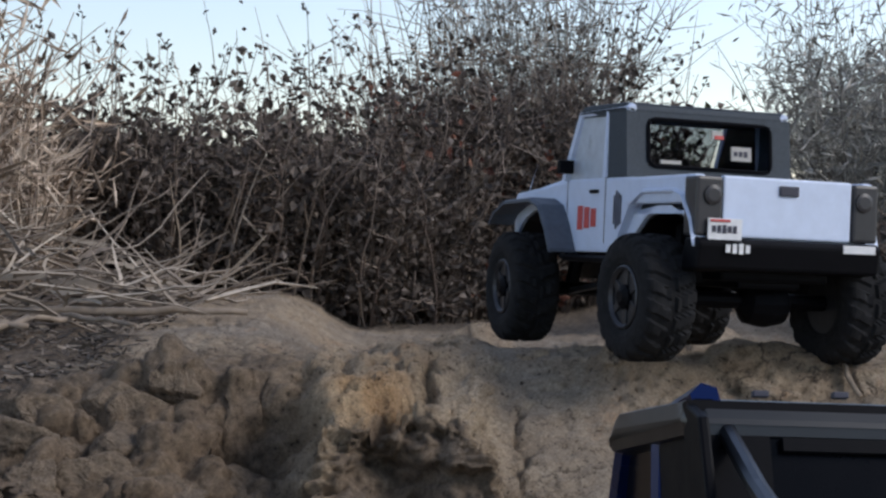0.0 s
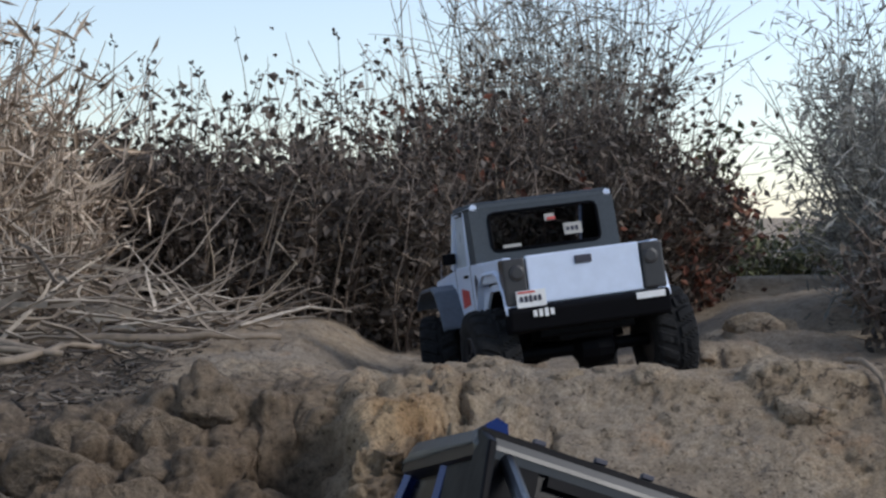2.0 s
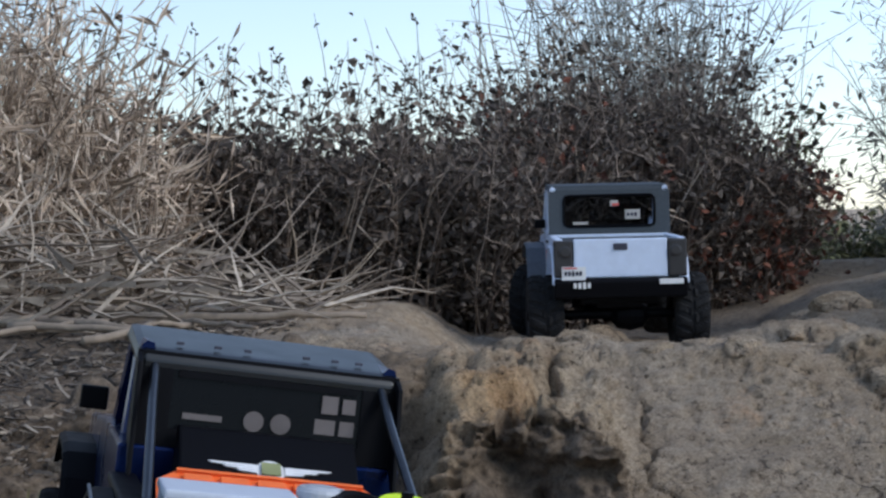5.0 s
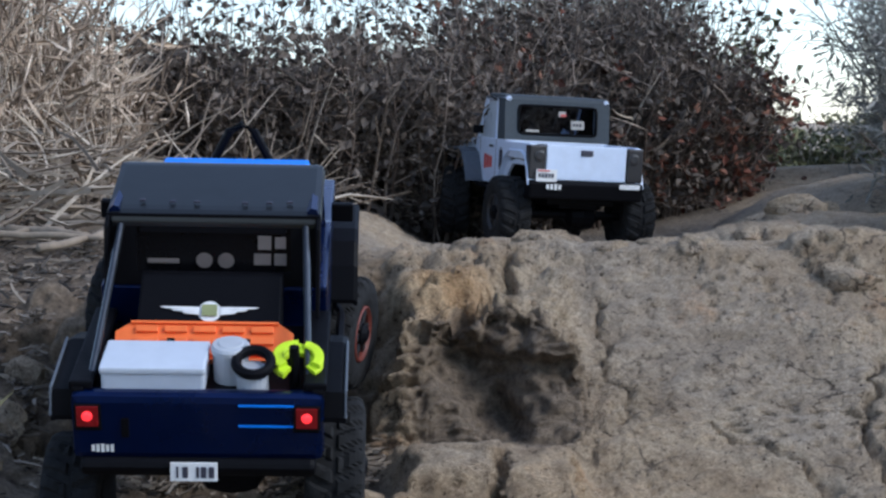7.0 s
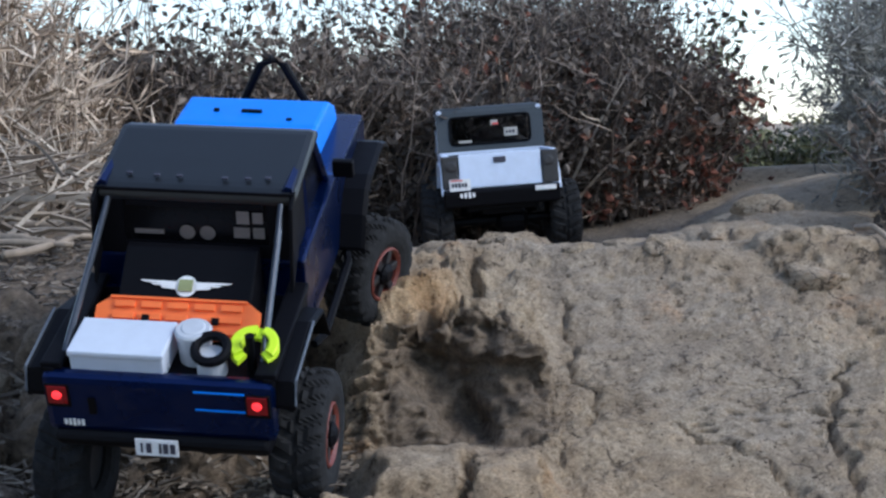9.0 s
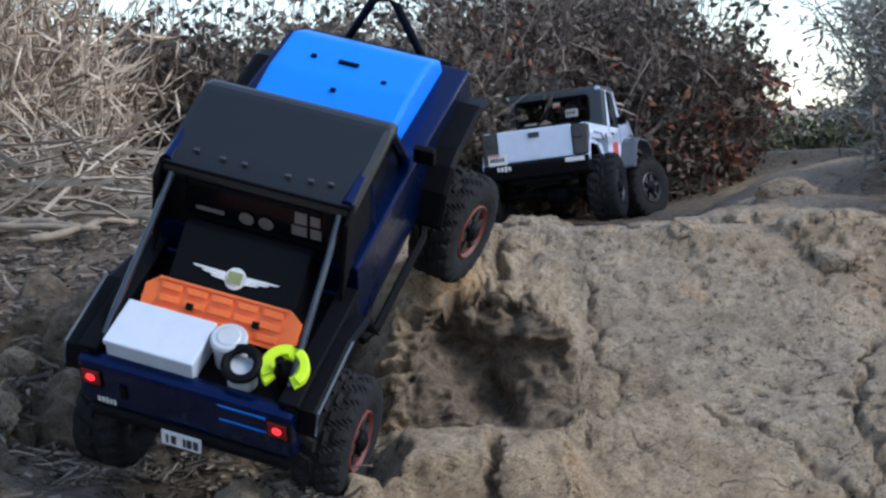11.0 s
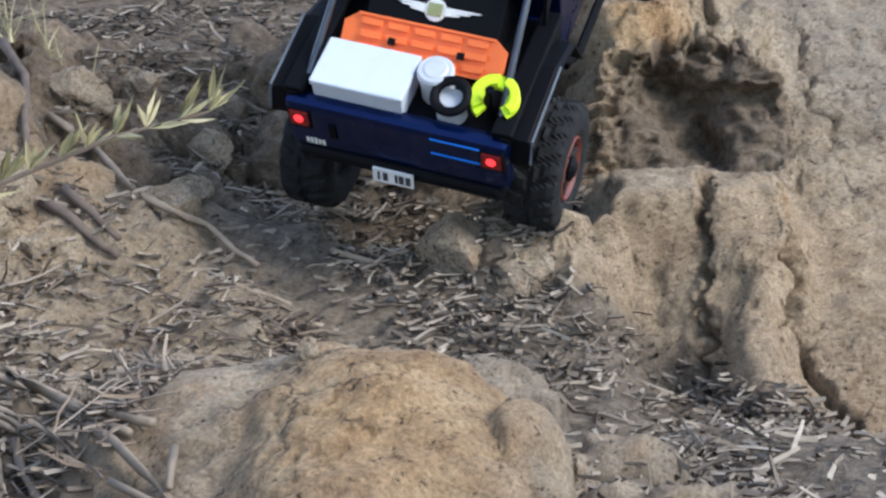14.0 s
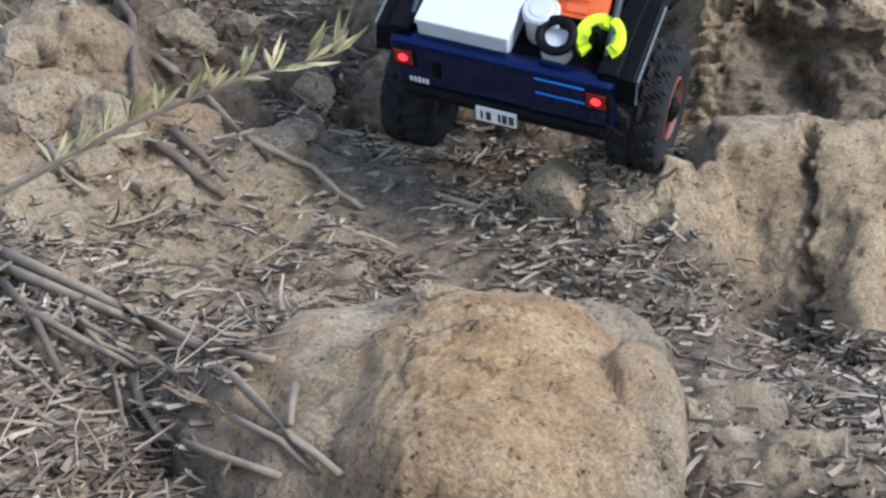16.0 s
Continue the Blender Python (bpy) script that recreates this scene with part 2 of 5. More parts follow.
# ---- ground ----
def hashed(ix, iy, seed):
    h = (ix * 374761393 + iy * 668265263 + seed * 974711) & 0x7FFFFFFF
    h = ((h ^ (h >> 13)) * 1274126177) & 0x7FFFFFFF
    return ((h ^ (h >> 16)) & 0xFFFF) / 65535.0


def vnoise(x, y, seed=0):
    ix, iy = np.floor(x).astype(np.int64), np.floor(y).astype(np.int64)
    fx, fy = x - ix, y - iy
    fx, fy = fx * fx * fx * (fx * (fx * 6 - 15) + 10), fy * fy * fy * (fy * (fy * 6 - 15) + 10)
    a, b, c, d = hashed(ix, iy, seed), hashed(ix + 1, iy, seed), hashed(ix, iy + 1, seed), hashed(ix + 1, iy + 1, seed)
    return (a + (b - a) * fx) * (1 - fy) + (c + (d - c) * fx) * fy - 0.5


def fbm(x, y, octaves=4, seed=0, gain=0.5):
    out, amp = 0, 1
    for k in range(octaves):
        out = out + amp * vnoise(x * 2 ** k + 17.3 * k, y * 2 ** k - 9.1 * k, seed + k)
        amp *= gain
    return out


def cells(x, y, seed=0):
    """Distance to the nearest and second nearest scattered point."""
    ix, iy = np.floor(x).astype(np.int64), np.floor(y).astype(np.int64)
    d1, d2 = np.full(x.shape, 9.0), np.full(x.shape, 9.0)
    for dx in (-1, 0, 1):
        for dy in (-1, 0, 1):
            px = ix + dx + 0.15 + 0.7 * hashed(ix + dx, iy + dy, seed)
            py = iy + dy + 0.15 + 0.7 * hashed(ix + dx, iy + dy, seed + 7)
            d = np.hypot(px - x, py - y)
            d2 = np.minimum(d2, np.maximum(d, d1))
            d1 = np.minimum(d1, d)
    return d1, d2


def step(a, b, v):
    t = np.clip((v - a) / (b - a), 0, 1)
    return t * t * (3 - 2 * t)


def mound(x, y, cx, cy, rx, ry, turn=0.0, power=2.5):
    c, s = math.cos(radians(turn)), math.sin(radians(turn))
    u, v = (x - cx) * c + (y - cy) * s, -(x - cx) * s + (y - cy) * c
    d = (np.abs(u / rx) ** power + np.abs(v / ry) ** power) ** (1 / power)
    return np.sqrt(np.clip(1 - d, 0, 1) * (1 + np.clip(d, 0, 1)))


def crack(x, y, pts, width):
    """1 on a broken line in the ground plane, falling to 0 at width."""
    best = np.full(x.shape, 9.0)
    for (ax, ay), (bx, by) in zip(pts, pts[1:]):
        t = np.clip(((x - ax) * (bx - ax) + (y - ay) * (by - ay)) / ((bx - ax) ** 2 + (by - ay) ** 2), 0, 1)
        best = np.minimum(best, np.hypot(x - ax - t * (bx - ax), y - ay - t * (by - ay)))
    return np.exp(-(best / width) ** 2)


def billow(x, y, octaves=3, seed=0, gain=0.5):
    """Rounded lumps with sharp creases between them, about 0 to 1."""
    out, amp = 0, 1
    for k in range(octaves):
        out = out + amp * np.abs(vnoise(x * 2 ** k + 7.7 * k, y * 2 ** k + 3.1 * k, seed + k)) * 2
        amp *= gain
    return out


def ground_base(x, y):
    """Height of the ground's large forms, and where soil, rock and warped places lie."""
    wx = x + 0.026 * fbm(x * 7, y * 7, 3, 3) + 0.01 * fbm(x * 30, y * 30, 2, 5)
    wy = y + 0.022 * fbm(x * 7, y * 7, 3, 9) + 0.01 * fbm(x * 30, y * 30, 2, 15)
    # the upper flat, with a dip behind the rim and far rises
    flat = -0.022 + 0.012 * fbm(x * 3.5, y * 3.5, 3, 21) - 0.07 * step(1.9, 2.3, y) * step(-0.16, 0.0, x) * (1 - 0.35 * step(0.4, 0.6, x))
    flat = flat - 0.03 * step(2.8, 3.4, y) + 0.06 * step(0.55, 0.9, x) * step(2.9, 3.6, y) * step(5.2, 4.2, y) + 0.09 * step(-0.25, -0.9, x) * step(2.3, 3.6, y)
    flat = flat - 0.05 * step(-0.12, -0.5, x) * step(2.25, 1.85, y)
    far = step(5.0, 9.0, y)
    flat = flat * (1 - far) - 0.3 * far
    # the gully floor and the broad rock ramp that falls towards it
    floor = -0.30 + 0.10 * step(-0.30, -0.70, wx) + 0.085 * step(1.2, 1.45, y) * step(0.02, -0.08, x) + 0.03 * step(1.5, 1.75, y) + 0.012 * fbm(x * 5, y * 5, 3, 31)
    floor = floor - (0.035 * step(-0.04, 0.03, x) + 0.06 * step(0.08, 0.2, x)) * step(1.08, 1.25, y)
    floor = floor + 0.085 * step(0.74, 0.5, y) + 0.04 * step(0.6, 0.3, y)
    ramp = -0.018 - 0.56 * (1.835 - wy)
    ramp = np.maximum(ramp, floor - 0.05 * step(0.2, 0.6, x))
    # ledge and hollow in the rock beside the gully
    side = step(-0.085, -0.03, wx)
    inner = step(0.145, 0.105, wx) * side
    lip = -0.03 - 0.24 * (1.79 - wy)
    ledge = -0.165 - 0.12 * np.clip(1.47 - wy, 0, 1) - 0.02 * step(1.47, 1.53, wy)
    hollow = lip + (ledge - lip) * np.clip((1.632 - wy) / 0.07, 0, 1) ** 0.9
    base = np.where(wy > 1.42, hollow, ledge + (floor - ledge) * step(1.415, 1.31 - 0.11 * step(0.02, 0.1, wx), wy))
    rock = ramp * (1 - inner) + np.maximum(base, floor) * inner
    # the head of the gully, which the climbing truck works up
    head = np.maximum(-0.115 - 0.62 * (1.76 - wy), floor)
    head = head + step(1.76, 1.84, wy + 0.05 * step(-0.2, -0.35, wx)) * (flat - head)
    low = head * (1 - side) + rock * side
    z = np.where(wy > 1.85, flat, low + (flat - low) * step(1.80, 1.85, wy))
    z = np.minimum(z, flat + 0.02)
    # lumps of rock at the gully's head and along its bank: place, size, height, turn
    for cx, cy, rx, ry, h, turn in ((-0.185, 1.70, 0.06, 0.05, 0.05, 20), (-0.285, 1.67, 0.06, 0.045, 0.035, 0),
                                    (-0.17, 1.60, 0.055, 0.05, 0.05, 40), (-0.35, 1.64, 0.06, 0.05, 0.045, 10), (-0.43, 1.60, 0.045, 0.05, 0.05, 0), (-0.51, 1.66, 0.05, 0.045, 0.05, 30),
                                    (-0.57, 1.56, 0.07, 0.055, 0.06, -20), (-0.63, 1.46, 0.07, 0.06, 0.05, 0), (-0.49, 1.52, 0.045, 0.04, 0.035, 15), (-0.40, 1.50, 0.05, 0.03, 0.03, -25), (-0.66, 1.62, 0.06, 0.05, 0.06, 0),
                                    (-0.10, 1.375, 0.05, 0.04, 0.04, 5), (-0.045, 1.345, 0.03, 0.035, 0.035, 5), (-0.125, 1.15, 0.055, 0.045, 0.04, 25), (-0.03, 1.0, 0.045, 0.045, 0.035, -30), (0.0, 0.9, 0.09, 0.06, 0.035, 10)):
        z = z + h * mound(wx, wy, cx, cy, rx, ry, turn)
    # the boulder in front
    z = z + np.maximum(0.112 * mound(wx + 0.006 * fbm(x * 14, y * 14, 2, 201), wy, -0.172, 0.918, 0.118, 0.15, 14, 2.7), 0.098 * mound(wx, wy, -0.245, 0.955, 0.135, 0.14, -8, 2.0)) + 0.012 * mound(wx, wy, -0.37, 1.02, 0.08, 0.075, -10)
    z = z + 0.02 * mound(wx, wy, -0.40, 1.07, 0.12, 0.06, 10)
    # pit under the climbing truck
    z = z - 0.05 * mound(wx, wy, -0.2, 1.465, 0.1, 0.075, 0, 2.0)
    # dark scoop between the lumps at the gully's head
    z = z - 0.06 * mound(wx, wy, -0.115, 1.765, 0.05, 0.05, -30, 2.0)
    # rocky bumps on the rim and in the dip behind it
    z = z + 0.005 * mound(wx, wy, 0.22, 1.89, 0.12, 0.07) + 0.004 * mound(wx, wy, 0.09, 1.90, 0.08, 0.06) + 0.022 * mound(wx, wy, 0.46, 1.84, 0.06, 0.08)
    z = z + 0.035 * mound(wx, wy, 0.46, 2.6, 0.14, 0.12) + 0.03 * mound(wx, wy, 0.66, 2.8, 0.14, 0.12) + 0.04 * mound(wx, wy, 1.05, 4.4, 0.4, 0.3) + 0.055 * mound(wx, wy, 0.84, 3.3, 0.26, 0.3, 15) + 0.012 * step(0.5, 0.7, x) * step(2.6, 2.9, y) * step(4.2, 3.6, y) * (billow(x * 7, y * 5, 3, 161) - 0.4) + 0.03 * mound(wx, wy, 0.62, 3.0, 0.1, 0.1) + 0.03 * mound(wx, wy, 0.19, 2.75, 0.05, 0.05)
    over = z - floor
    soil = step(0.035, 0.012, over) * step(1.62, 1.52, wy) * step(0.5, 0.75, y) * step(0.5, 0.3, x) * step(-0.62, -0.5, wx)
    # gully soil, stretched under the climbing truck to paint in its shade
    soil = np.maximum(soil, 0.9 * step(-0.04, -0.10, wx) * step(-0.50, -0.36, wx) * step(1.56, 1.48, wy) * step(1.1, 1.2, wy))
    # brown crust in the hollow, which also paints in its shade
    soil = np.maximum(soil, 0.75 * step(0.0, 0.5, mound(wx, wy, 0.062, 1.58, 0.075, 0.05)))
    soil = np.maximum(soil, 0.8 * step(-0.1, 0.1, fbm(x * 9, y * 9, 3, 131)) * step(-0.30, -0.38, wx) * step(1.9, 1.82, wy) * step(1.1, 1.3, wy))
    bank = step(-0.33, -0.42, wx + 0.5 * (wy - 1.40)) * step(1.08, 1.2, wy) * step(1.75, 1.6, wy)
    soil = soil * (1 - 0.75 * bank * step(-0.25, 0.05, fbm(x * 6, y * 6, 3, 137)))
    z = z + 0.022 * bank * step(-0.25, 0.05, fbm(x * 6, y * 6, 3, 137))
    soil = np.maximum(soil, step(-0.27, -0.33, wx) * step(1.3, 1.15, wy) * 0.5)
    soil = np.maximum(soil, step(-0.24, -0.34, wx) * step(1.84, 1.92, wy)) + step(3.2, 3.4, wy) * step(0.74, 0.64, x) + step(0.5, 0.53, wx) * step(2.2, 1.4, y) * step(1.1, 1.4, y)
    soil = np.clip(soil, 0, 1)
    soil = soil * (1 - 0.4 * step(1.4, 1.2, wy) * step(-0.08, -0.2, wx))
    rough = 1 - 0.75 * soil
    return z, soil, rough, wx, wy


def ground_detail(x, y, z, soil, rough, wx, wy):
    """Fine relief to add along the surface normal; v runs down the steep faces."""
    v = y + 1.15 * z
    wv = wy + 1.15 * z
    near = step(6, 3, y)
    broken = rough * (0.13 + 0.87 * np.clip(step(0.17, 0.1, wx) + step(1.35, 1.2, wy) * step(0.26, 0.14, wx), 0, 1)) * step(2.0, 1.8, y) + 0.2 * step(1.8, 2.0, y) * rough
    lump1, lump2 = cells(wx * 13, wv * 13, 41)
    boulder = np.maximum(step(0.0, 0.35, mound(x, y, -0.172, 0.92, 0.125, 0.17, 8, 2.6)), step(0.0, 0.35, mound(x, y, -0.245, 0.955, 0.13, 0.14, -8, 2.0)))
    block = step(-0.08, -0.05, wx) * step(1.55, 1.48, wy) * step(1.15, 1.25, wy)
    broken = broken * (1 - 0.88 * boulder) * (1 - 0.8 * block)
    head = step(-0.06, -0.12, wx) * step(1.48, 1.56, wy) * step(1.9, 1.82, wy)
    d = broken * ((0.024 + 0.03 * head) * (billow(x * 9, v * 9, 3, 81, 0.45) - 0.5) + 0.009 * (billow(x * 34, v * 34, 3, 91, 0.5) - 0.5) + 0.02 * (np.minimum(lump2 - lump1, 0.3) - 0.2))
    d = d + rough * (0.010 * fbm(x * 10, v * 10, 3, 51) + 0.005 * fbm(x * 40, v * 40, 4, 61, 0.55))
    pit1, _ = cells(wx * 26, wv * 34, 111)
    d = d - rough * (1 - 0.8 * block) * (1 - 0.8 * boulder) * 0.008 * step(0.22, 0.10, pit1) * step(0.0, 0.15, fbm(x * 6, v * 6, 2, 113))
    # crusty, broken rock in and round the hollow and on the block faces below it
    crust = rough * step(0.16, 0.12, wx) * step(-0.09, -0.05, wx) * step(1.52, 1.57, wy) * step(1.72, 1.66, wy) + 0.15 * rough * step(0.03, 0.0, wx) * step(-0.09, -0.05, wx) * step(1.5, 1.45, wy) * step(1.25, 1.3, wy)
    c1, c2 = cells(wx * 42 + 2 * fbm(x * 30, v * 30, 2, 19), wv * 42, 47)
    d = d + crust * (0.012 * (np.minimum(c2 - c1, 0.5) - 0.25) + 0.008 * (billow(x * 60, v * 60, 2, 57) - 0.5))
    # thin chips and flake edges over all the rock
    f1, f2 = cells(wx * 55 + 3 * fbm(x * 12, v * 12, 2, 23), wv * 90, 141)
    d = d - rough * 0.0035 * step(0.10, 0.02, f2 - f1) * step(-0.02, 0.12, fbm(x * 11, v * 11, 3, 143))
    d = d + 0.006 * soil * fbm(x * 30, v * 30, 3, 121)
    # cracks in the rock
    for pts, w, deep in ((((0.075, 1.80), (0.066, 1.735), (0.045, 1.68), (0.018, 1.63)), 0.006, 0.032),
                      (((0.178, 1.74), (0.17, 1.68), (0.165, 1.65), (0.188, 1.61), (0.18, 1.56)), 0.0024, 0.012),
                      (((0.054, 1.45), (0.055, 1.42), (0.05, 1.38), (0.045, 1.35), (0.052, 1.32), (0.03, 1.28), (0.015, 1.24)), 0.003, 0.026),
                      (((0.128, 1.47), (0.122, 1.42), (0.13, 1.38), (0.122, 1.34), (0.145, 1.29), (0.17, 1.24)), 0.003, 0.024),
                      (((0.26, 1.58), (0.29, 1.545), (0.33, 1.525), (0.355, 1.49), (0.39, 1.45)), 0.0028, 0.014),
                      (((0.45, 1.66), (0.405, 1.56), (0.415, 1.51), (0.40, 1.45)), 0.0028, 0.014)):
        d = d - deep * crack(x + 0.014 * fbm(x * 40, v * 40, 4, 71, 0.6), y + 0.012 * fbm(x * 40, v * 40, 4, 73, 0.6), pts, w * (0.7 + 1.3 * (0.5 + fbm(x * 30, v * 30, 2, 75))))
    return near * d


def ground_height(x, y):
    """Height of the finished ground, and how much of it is soil under litter."""
    z, soil, rough, wx, wy = ground_base(x, y)
    return z + ground_detail(x, y, z, soil, rough, wx, wy), soil


def axis(lo, a, b, hi, fine, grow=1.16):
    out = list(np.arange(a, b, fine))
    s, v = fine, b
    while v < hi:
        out.append(v)
        s *= grow
        v += s
    s, v = fine, a - fine
    while v > lo:
        out.insert(0, v)
        s *= grow
        v -= s
    return np.array(out)


def make_ground():
    xs, ys = axis(-70, -0.72, 0.56, 70, 0.0032), axis(-40, 0.80, 1.92, 140, 0.0032, 1.05)
    ys = np.sort(np.concatenate([ys, np.arange(1.5605, 1.6355, 0.0011), np.arange(1.3005, 1.42, 0.002)]))
    xs = np.sort(np.concatenate([xs, np.arange(0.0205, 0.064, 0.0016), np.arange(0.1105, 0.15, 0.0016)]))
    gx, gy = np.meshgrid(xs, ys)
    z, soil, rough, wx, wy = ground_base(gx, gy)
    d = ground_detail(gx, gy, z, soil, rough, wx, wy)
    zx, zy = np.gradient(z, xs, axis=1), np.gradient(z, ys, axis=0)
    zx, zy = np.clip(zx, -2.5, 2.5), np.clip(zy, -2.5, 2.5)
    n = np.stack([-zx, -zy, np.ones_like(z)], -1)
    n = n / np.linalg.norm(n, axis=-1)[..., None]
    # the hollow's back wall is undercut
    ex = (gx - 0.062 + 0.07 * fbm(gx * 16, z * 16, 4, 77)) / 0.06
    ez = (z + 0.128 + 0.075 * fbm(gx * 16, z * 16, 4, 79)) / 0.05
    pocket = np.clip(1 - ex ** 2 - ez ** 2, 0, 1) ** 0.9 * step(1.5, 1.56, gy) * step(1.70, 1.64, gy)
    gy2 = gy + 0.062 * pocket * (1 + 0.5 * fbm(gx * 30, z * 30, 2, 83))
    co = (np.stack([gx, gy2, z], -1) + n * d[..., None]).reshape(-1, 3)
    nx, ny = len(xs), len(ys)
    k = (np.arange(ny - 1)[:, None] * nx + np.arange(nx - 1)[None]).ravel()
    quads = np.stack([k, k + 1, k + nx + 1, k + nx], -1)
    me = bpy.data.meshes.new("ground")
    me.from_pydata(co, [], quads)
    me.attributes.new("soil", 'FLOAT', 'POINT').data.foreach_set("value", soil.ravel().astype(np.float32))
    iron = mound(gx, gy, -0.16, 0.88, 0.09, 0.12) + mound(wx, wy, 0.01, 1.70, 0.05, 0.07) + 0.8 * mound(wx, wy, -0.24, 1.7, 0.17, 0.11) + 0.5 * mound(wx, wy, -0.56, 1.4, 0.1, 0.12) + 0.25 * mound(wx, wy, 0.2, 1.3, 0.3, 0.2)
    me.attributes.new("iron", 'FLOAT', 'POINT').data.foreach_set("value", np.clip(iron, 0, 1).ravel().astype(np.float32))
    # brown earth; also paints shade under the climbing truck and in the hollow
    loam_shade = 0.85 * step(-0.03, -0.1, wx) * step(1.42, 1.52, wy) * step(1.93, 1.84, wy) + 0.75 * step(0.0, 0.5, mound(wx, wy, 0.062, 1.6, 0.09, 0.06)) + 0.4 * step(-0.05, 0.2, fbm(gx * 5, gy * 5, 3, 151)) * step(-0.3, -0.4, wx) + 0.9 * step(-0.28, -0.4, wx) * step(1.84, 1.92, wy) * step(3.2, 3.0, wy)
    me.attributes.new("loam_shade", 'FLOAT', 'POINT').data.foreach_set("value", np.clip(loam_shade, 0, 1).ravel().astype(np.float32))
    me.polygons.foreach_set("use_smooth", np.ones(len(quads), bool))
    me.materials.append(M_GROUND)
    return tagged(new("ground", me), "tan eroded sandstone ground with gully, cracks and soil", "ground", kind="structure")


def height_at(x, y):
    return float(ground_height(np.array([[x]]), np.array([[y]]))[0][0, 0])


make_ground()


# ---- plants ----
class Strands:
    """Collects thin tapered three-sided twigs and small leaf blades in arrays."""

    def __init__(self):
        self.co, self.fa, self.n = [], [], 0

    def twig(self, pts, r0, r1, sides=3):
        pts = np.array(pts, float)
        n = len(pts)
        d = np.gradient(pts, axis=0)
        d /= np.linalg.norm(d, axis=1)[:, None] + 1e-9
        ref = np.array([0.31, 0.87, 0.39]) if abs(d[0, 2]) > 0.5 else np.array([0.1, 0.2, 0.97])
        u = np.cross(d, ref)
        u /= np.linalg.norm(u, axis=1)[:, None] + 1e-9
        v = np.cross(d, u)
        rad = np.linspace(r0, r1, n)[:, None]
        for s in range(sides):
            a = 2 * math.pi * s / sides
            self.co.append(pts + rad * (u * math.cos(a) + v * math.sin(a)))
        for k in range(n - 1):
            for s in range(sides):
                t = (s + 1) % sides
                self.fa.append((self.n + s * n + k, self.n + t * n + k, self.n + t * n + k + 1, self.n + s * n + k + 1))
        self.n += sides * n

    def leaf(self, p, d, length, width, fold=0.25):
        d = np.array(d) / (np.linalg.norm(d) + 1e-9)
        side = np.cross(d, np.random.randn(3))
        side /= np.linalg.norm(side) + 1e-9
        up = np.cross(side, d)
        p = np.array(p)
        m = p + d * length * 0.5
        self.co.append(np.array([p, m + side * width * 0.5 + up * width * fold, p + d * length, m - side * width * 0.5 + up * width * fold, m - up * width * 0.1]))
        self.fa += [(self.n, self.n + 1, self.n + 4), (self.n + 1, self.n + 2, self.n + 4), (self.n + 2, self.n + 3, self.n + 4), (self.n + 3, self.n, self.n + 4)]
        self.n += 5

    def put(self, name, material, parent, label=""):
        me = bpy.data.meshes.new(name)
        me.from_pydata(np.concatenate(self.co), [], self.fa)
        return mesh_part(name, me, material, parent, label)


def wander(p, d, length, n, bend, lift=0.0):
    """A crooked line from p along d."""
    pts = [np.array(p, float)]
    d = np.array(d, float)
    for _ in range(n):
        d = d + np.random.randn(3) * bend + np.array([0, 0, lift])
        d /= np.linalg.norm(d)
        pts.append(pts[-1] + d * length / n)
    return pts


def shrub(name, label, spots, height, stems, material, leaf_material=None, leaf=(0.012, 0.007), leaves=6, spread=0.35, branch=4, bend=0.12, r0=0.003, top=1.0, group="shrubs", tips=None, low=0.15):
    """A shrub: stems from several feet, each with side twigs and leaves."""
    root = thing(name, label, "shrub", group)
    stalks, wood, green = Strands(), Strands(), Strands()
    base = np.array(spots[0][:2])
    for _ in range(stems):
        fx, fy, rad = spots[np.random.randint(len(spots))]
        a, q = np.random.rand() * 2 * math.pi, math.sqrt(np.random.rand()) * rad
        x, y = fx + q * math.cos(a), fy + q * math.sin(a)
        h = height * (0.55 + 0.45 * np.random.rand()) * top
        lean = np.array([math.cos(a) * spread * np.random.rand(), math.sin(a) * spread * np.random.rand(), 1])
        pts = wander((x, y, height_at(x, y) - 0.02), lean, h, 7, bend, 0.03)
        stalks.twig(pts, r0 * (0.6 + 0.6 * np.random.rand()), r0 * 0.25)
        for _ in range(branch):
            k = np.random.randint(1, 7) if np.random.rand() > low else 1
            d = np.random.randn(3) * [0.8, 0.8, 0.35] + [0, 0, 0.45]
            sub = wander(pts[k], d, h * (0.15 + 0.25 * np.random.rand()), 4, bend * 1.4, 0.02)
            wood.twig(sub, r0 * 0.45, r0 * 0.18)
            for _ in range(leaves if leaf_material else 0):
                p = sub[np.random.randint(1, 5)] + np.random.randn(3) * 0.012
                s = 0.6 + 0.8 * np.random.rand()
                green.leaf(p, np.random.randn(3), leaf[0] * s, leaf[1] * s)
        if tips and np.random.rand() < tips:
            for _ in range(5):
                green.leaf(pts[-1] + np.random.randn(3) * 0.006, np.random.randn(3) + [0, 0, 0.5], 0.014, 0.009)
    stalks.put("wood", material, root)
    if wood.co:
        wood.put("brushwood", material, root)["kind"] = "stuff"
    if green.co:
        green.put("foliage", leaf_material, root)["kind"] = "stuff"
    return root


np.random.seed(11)
HEDGE = "dense dead brown shrub with withered leaves behind the rock"
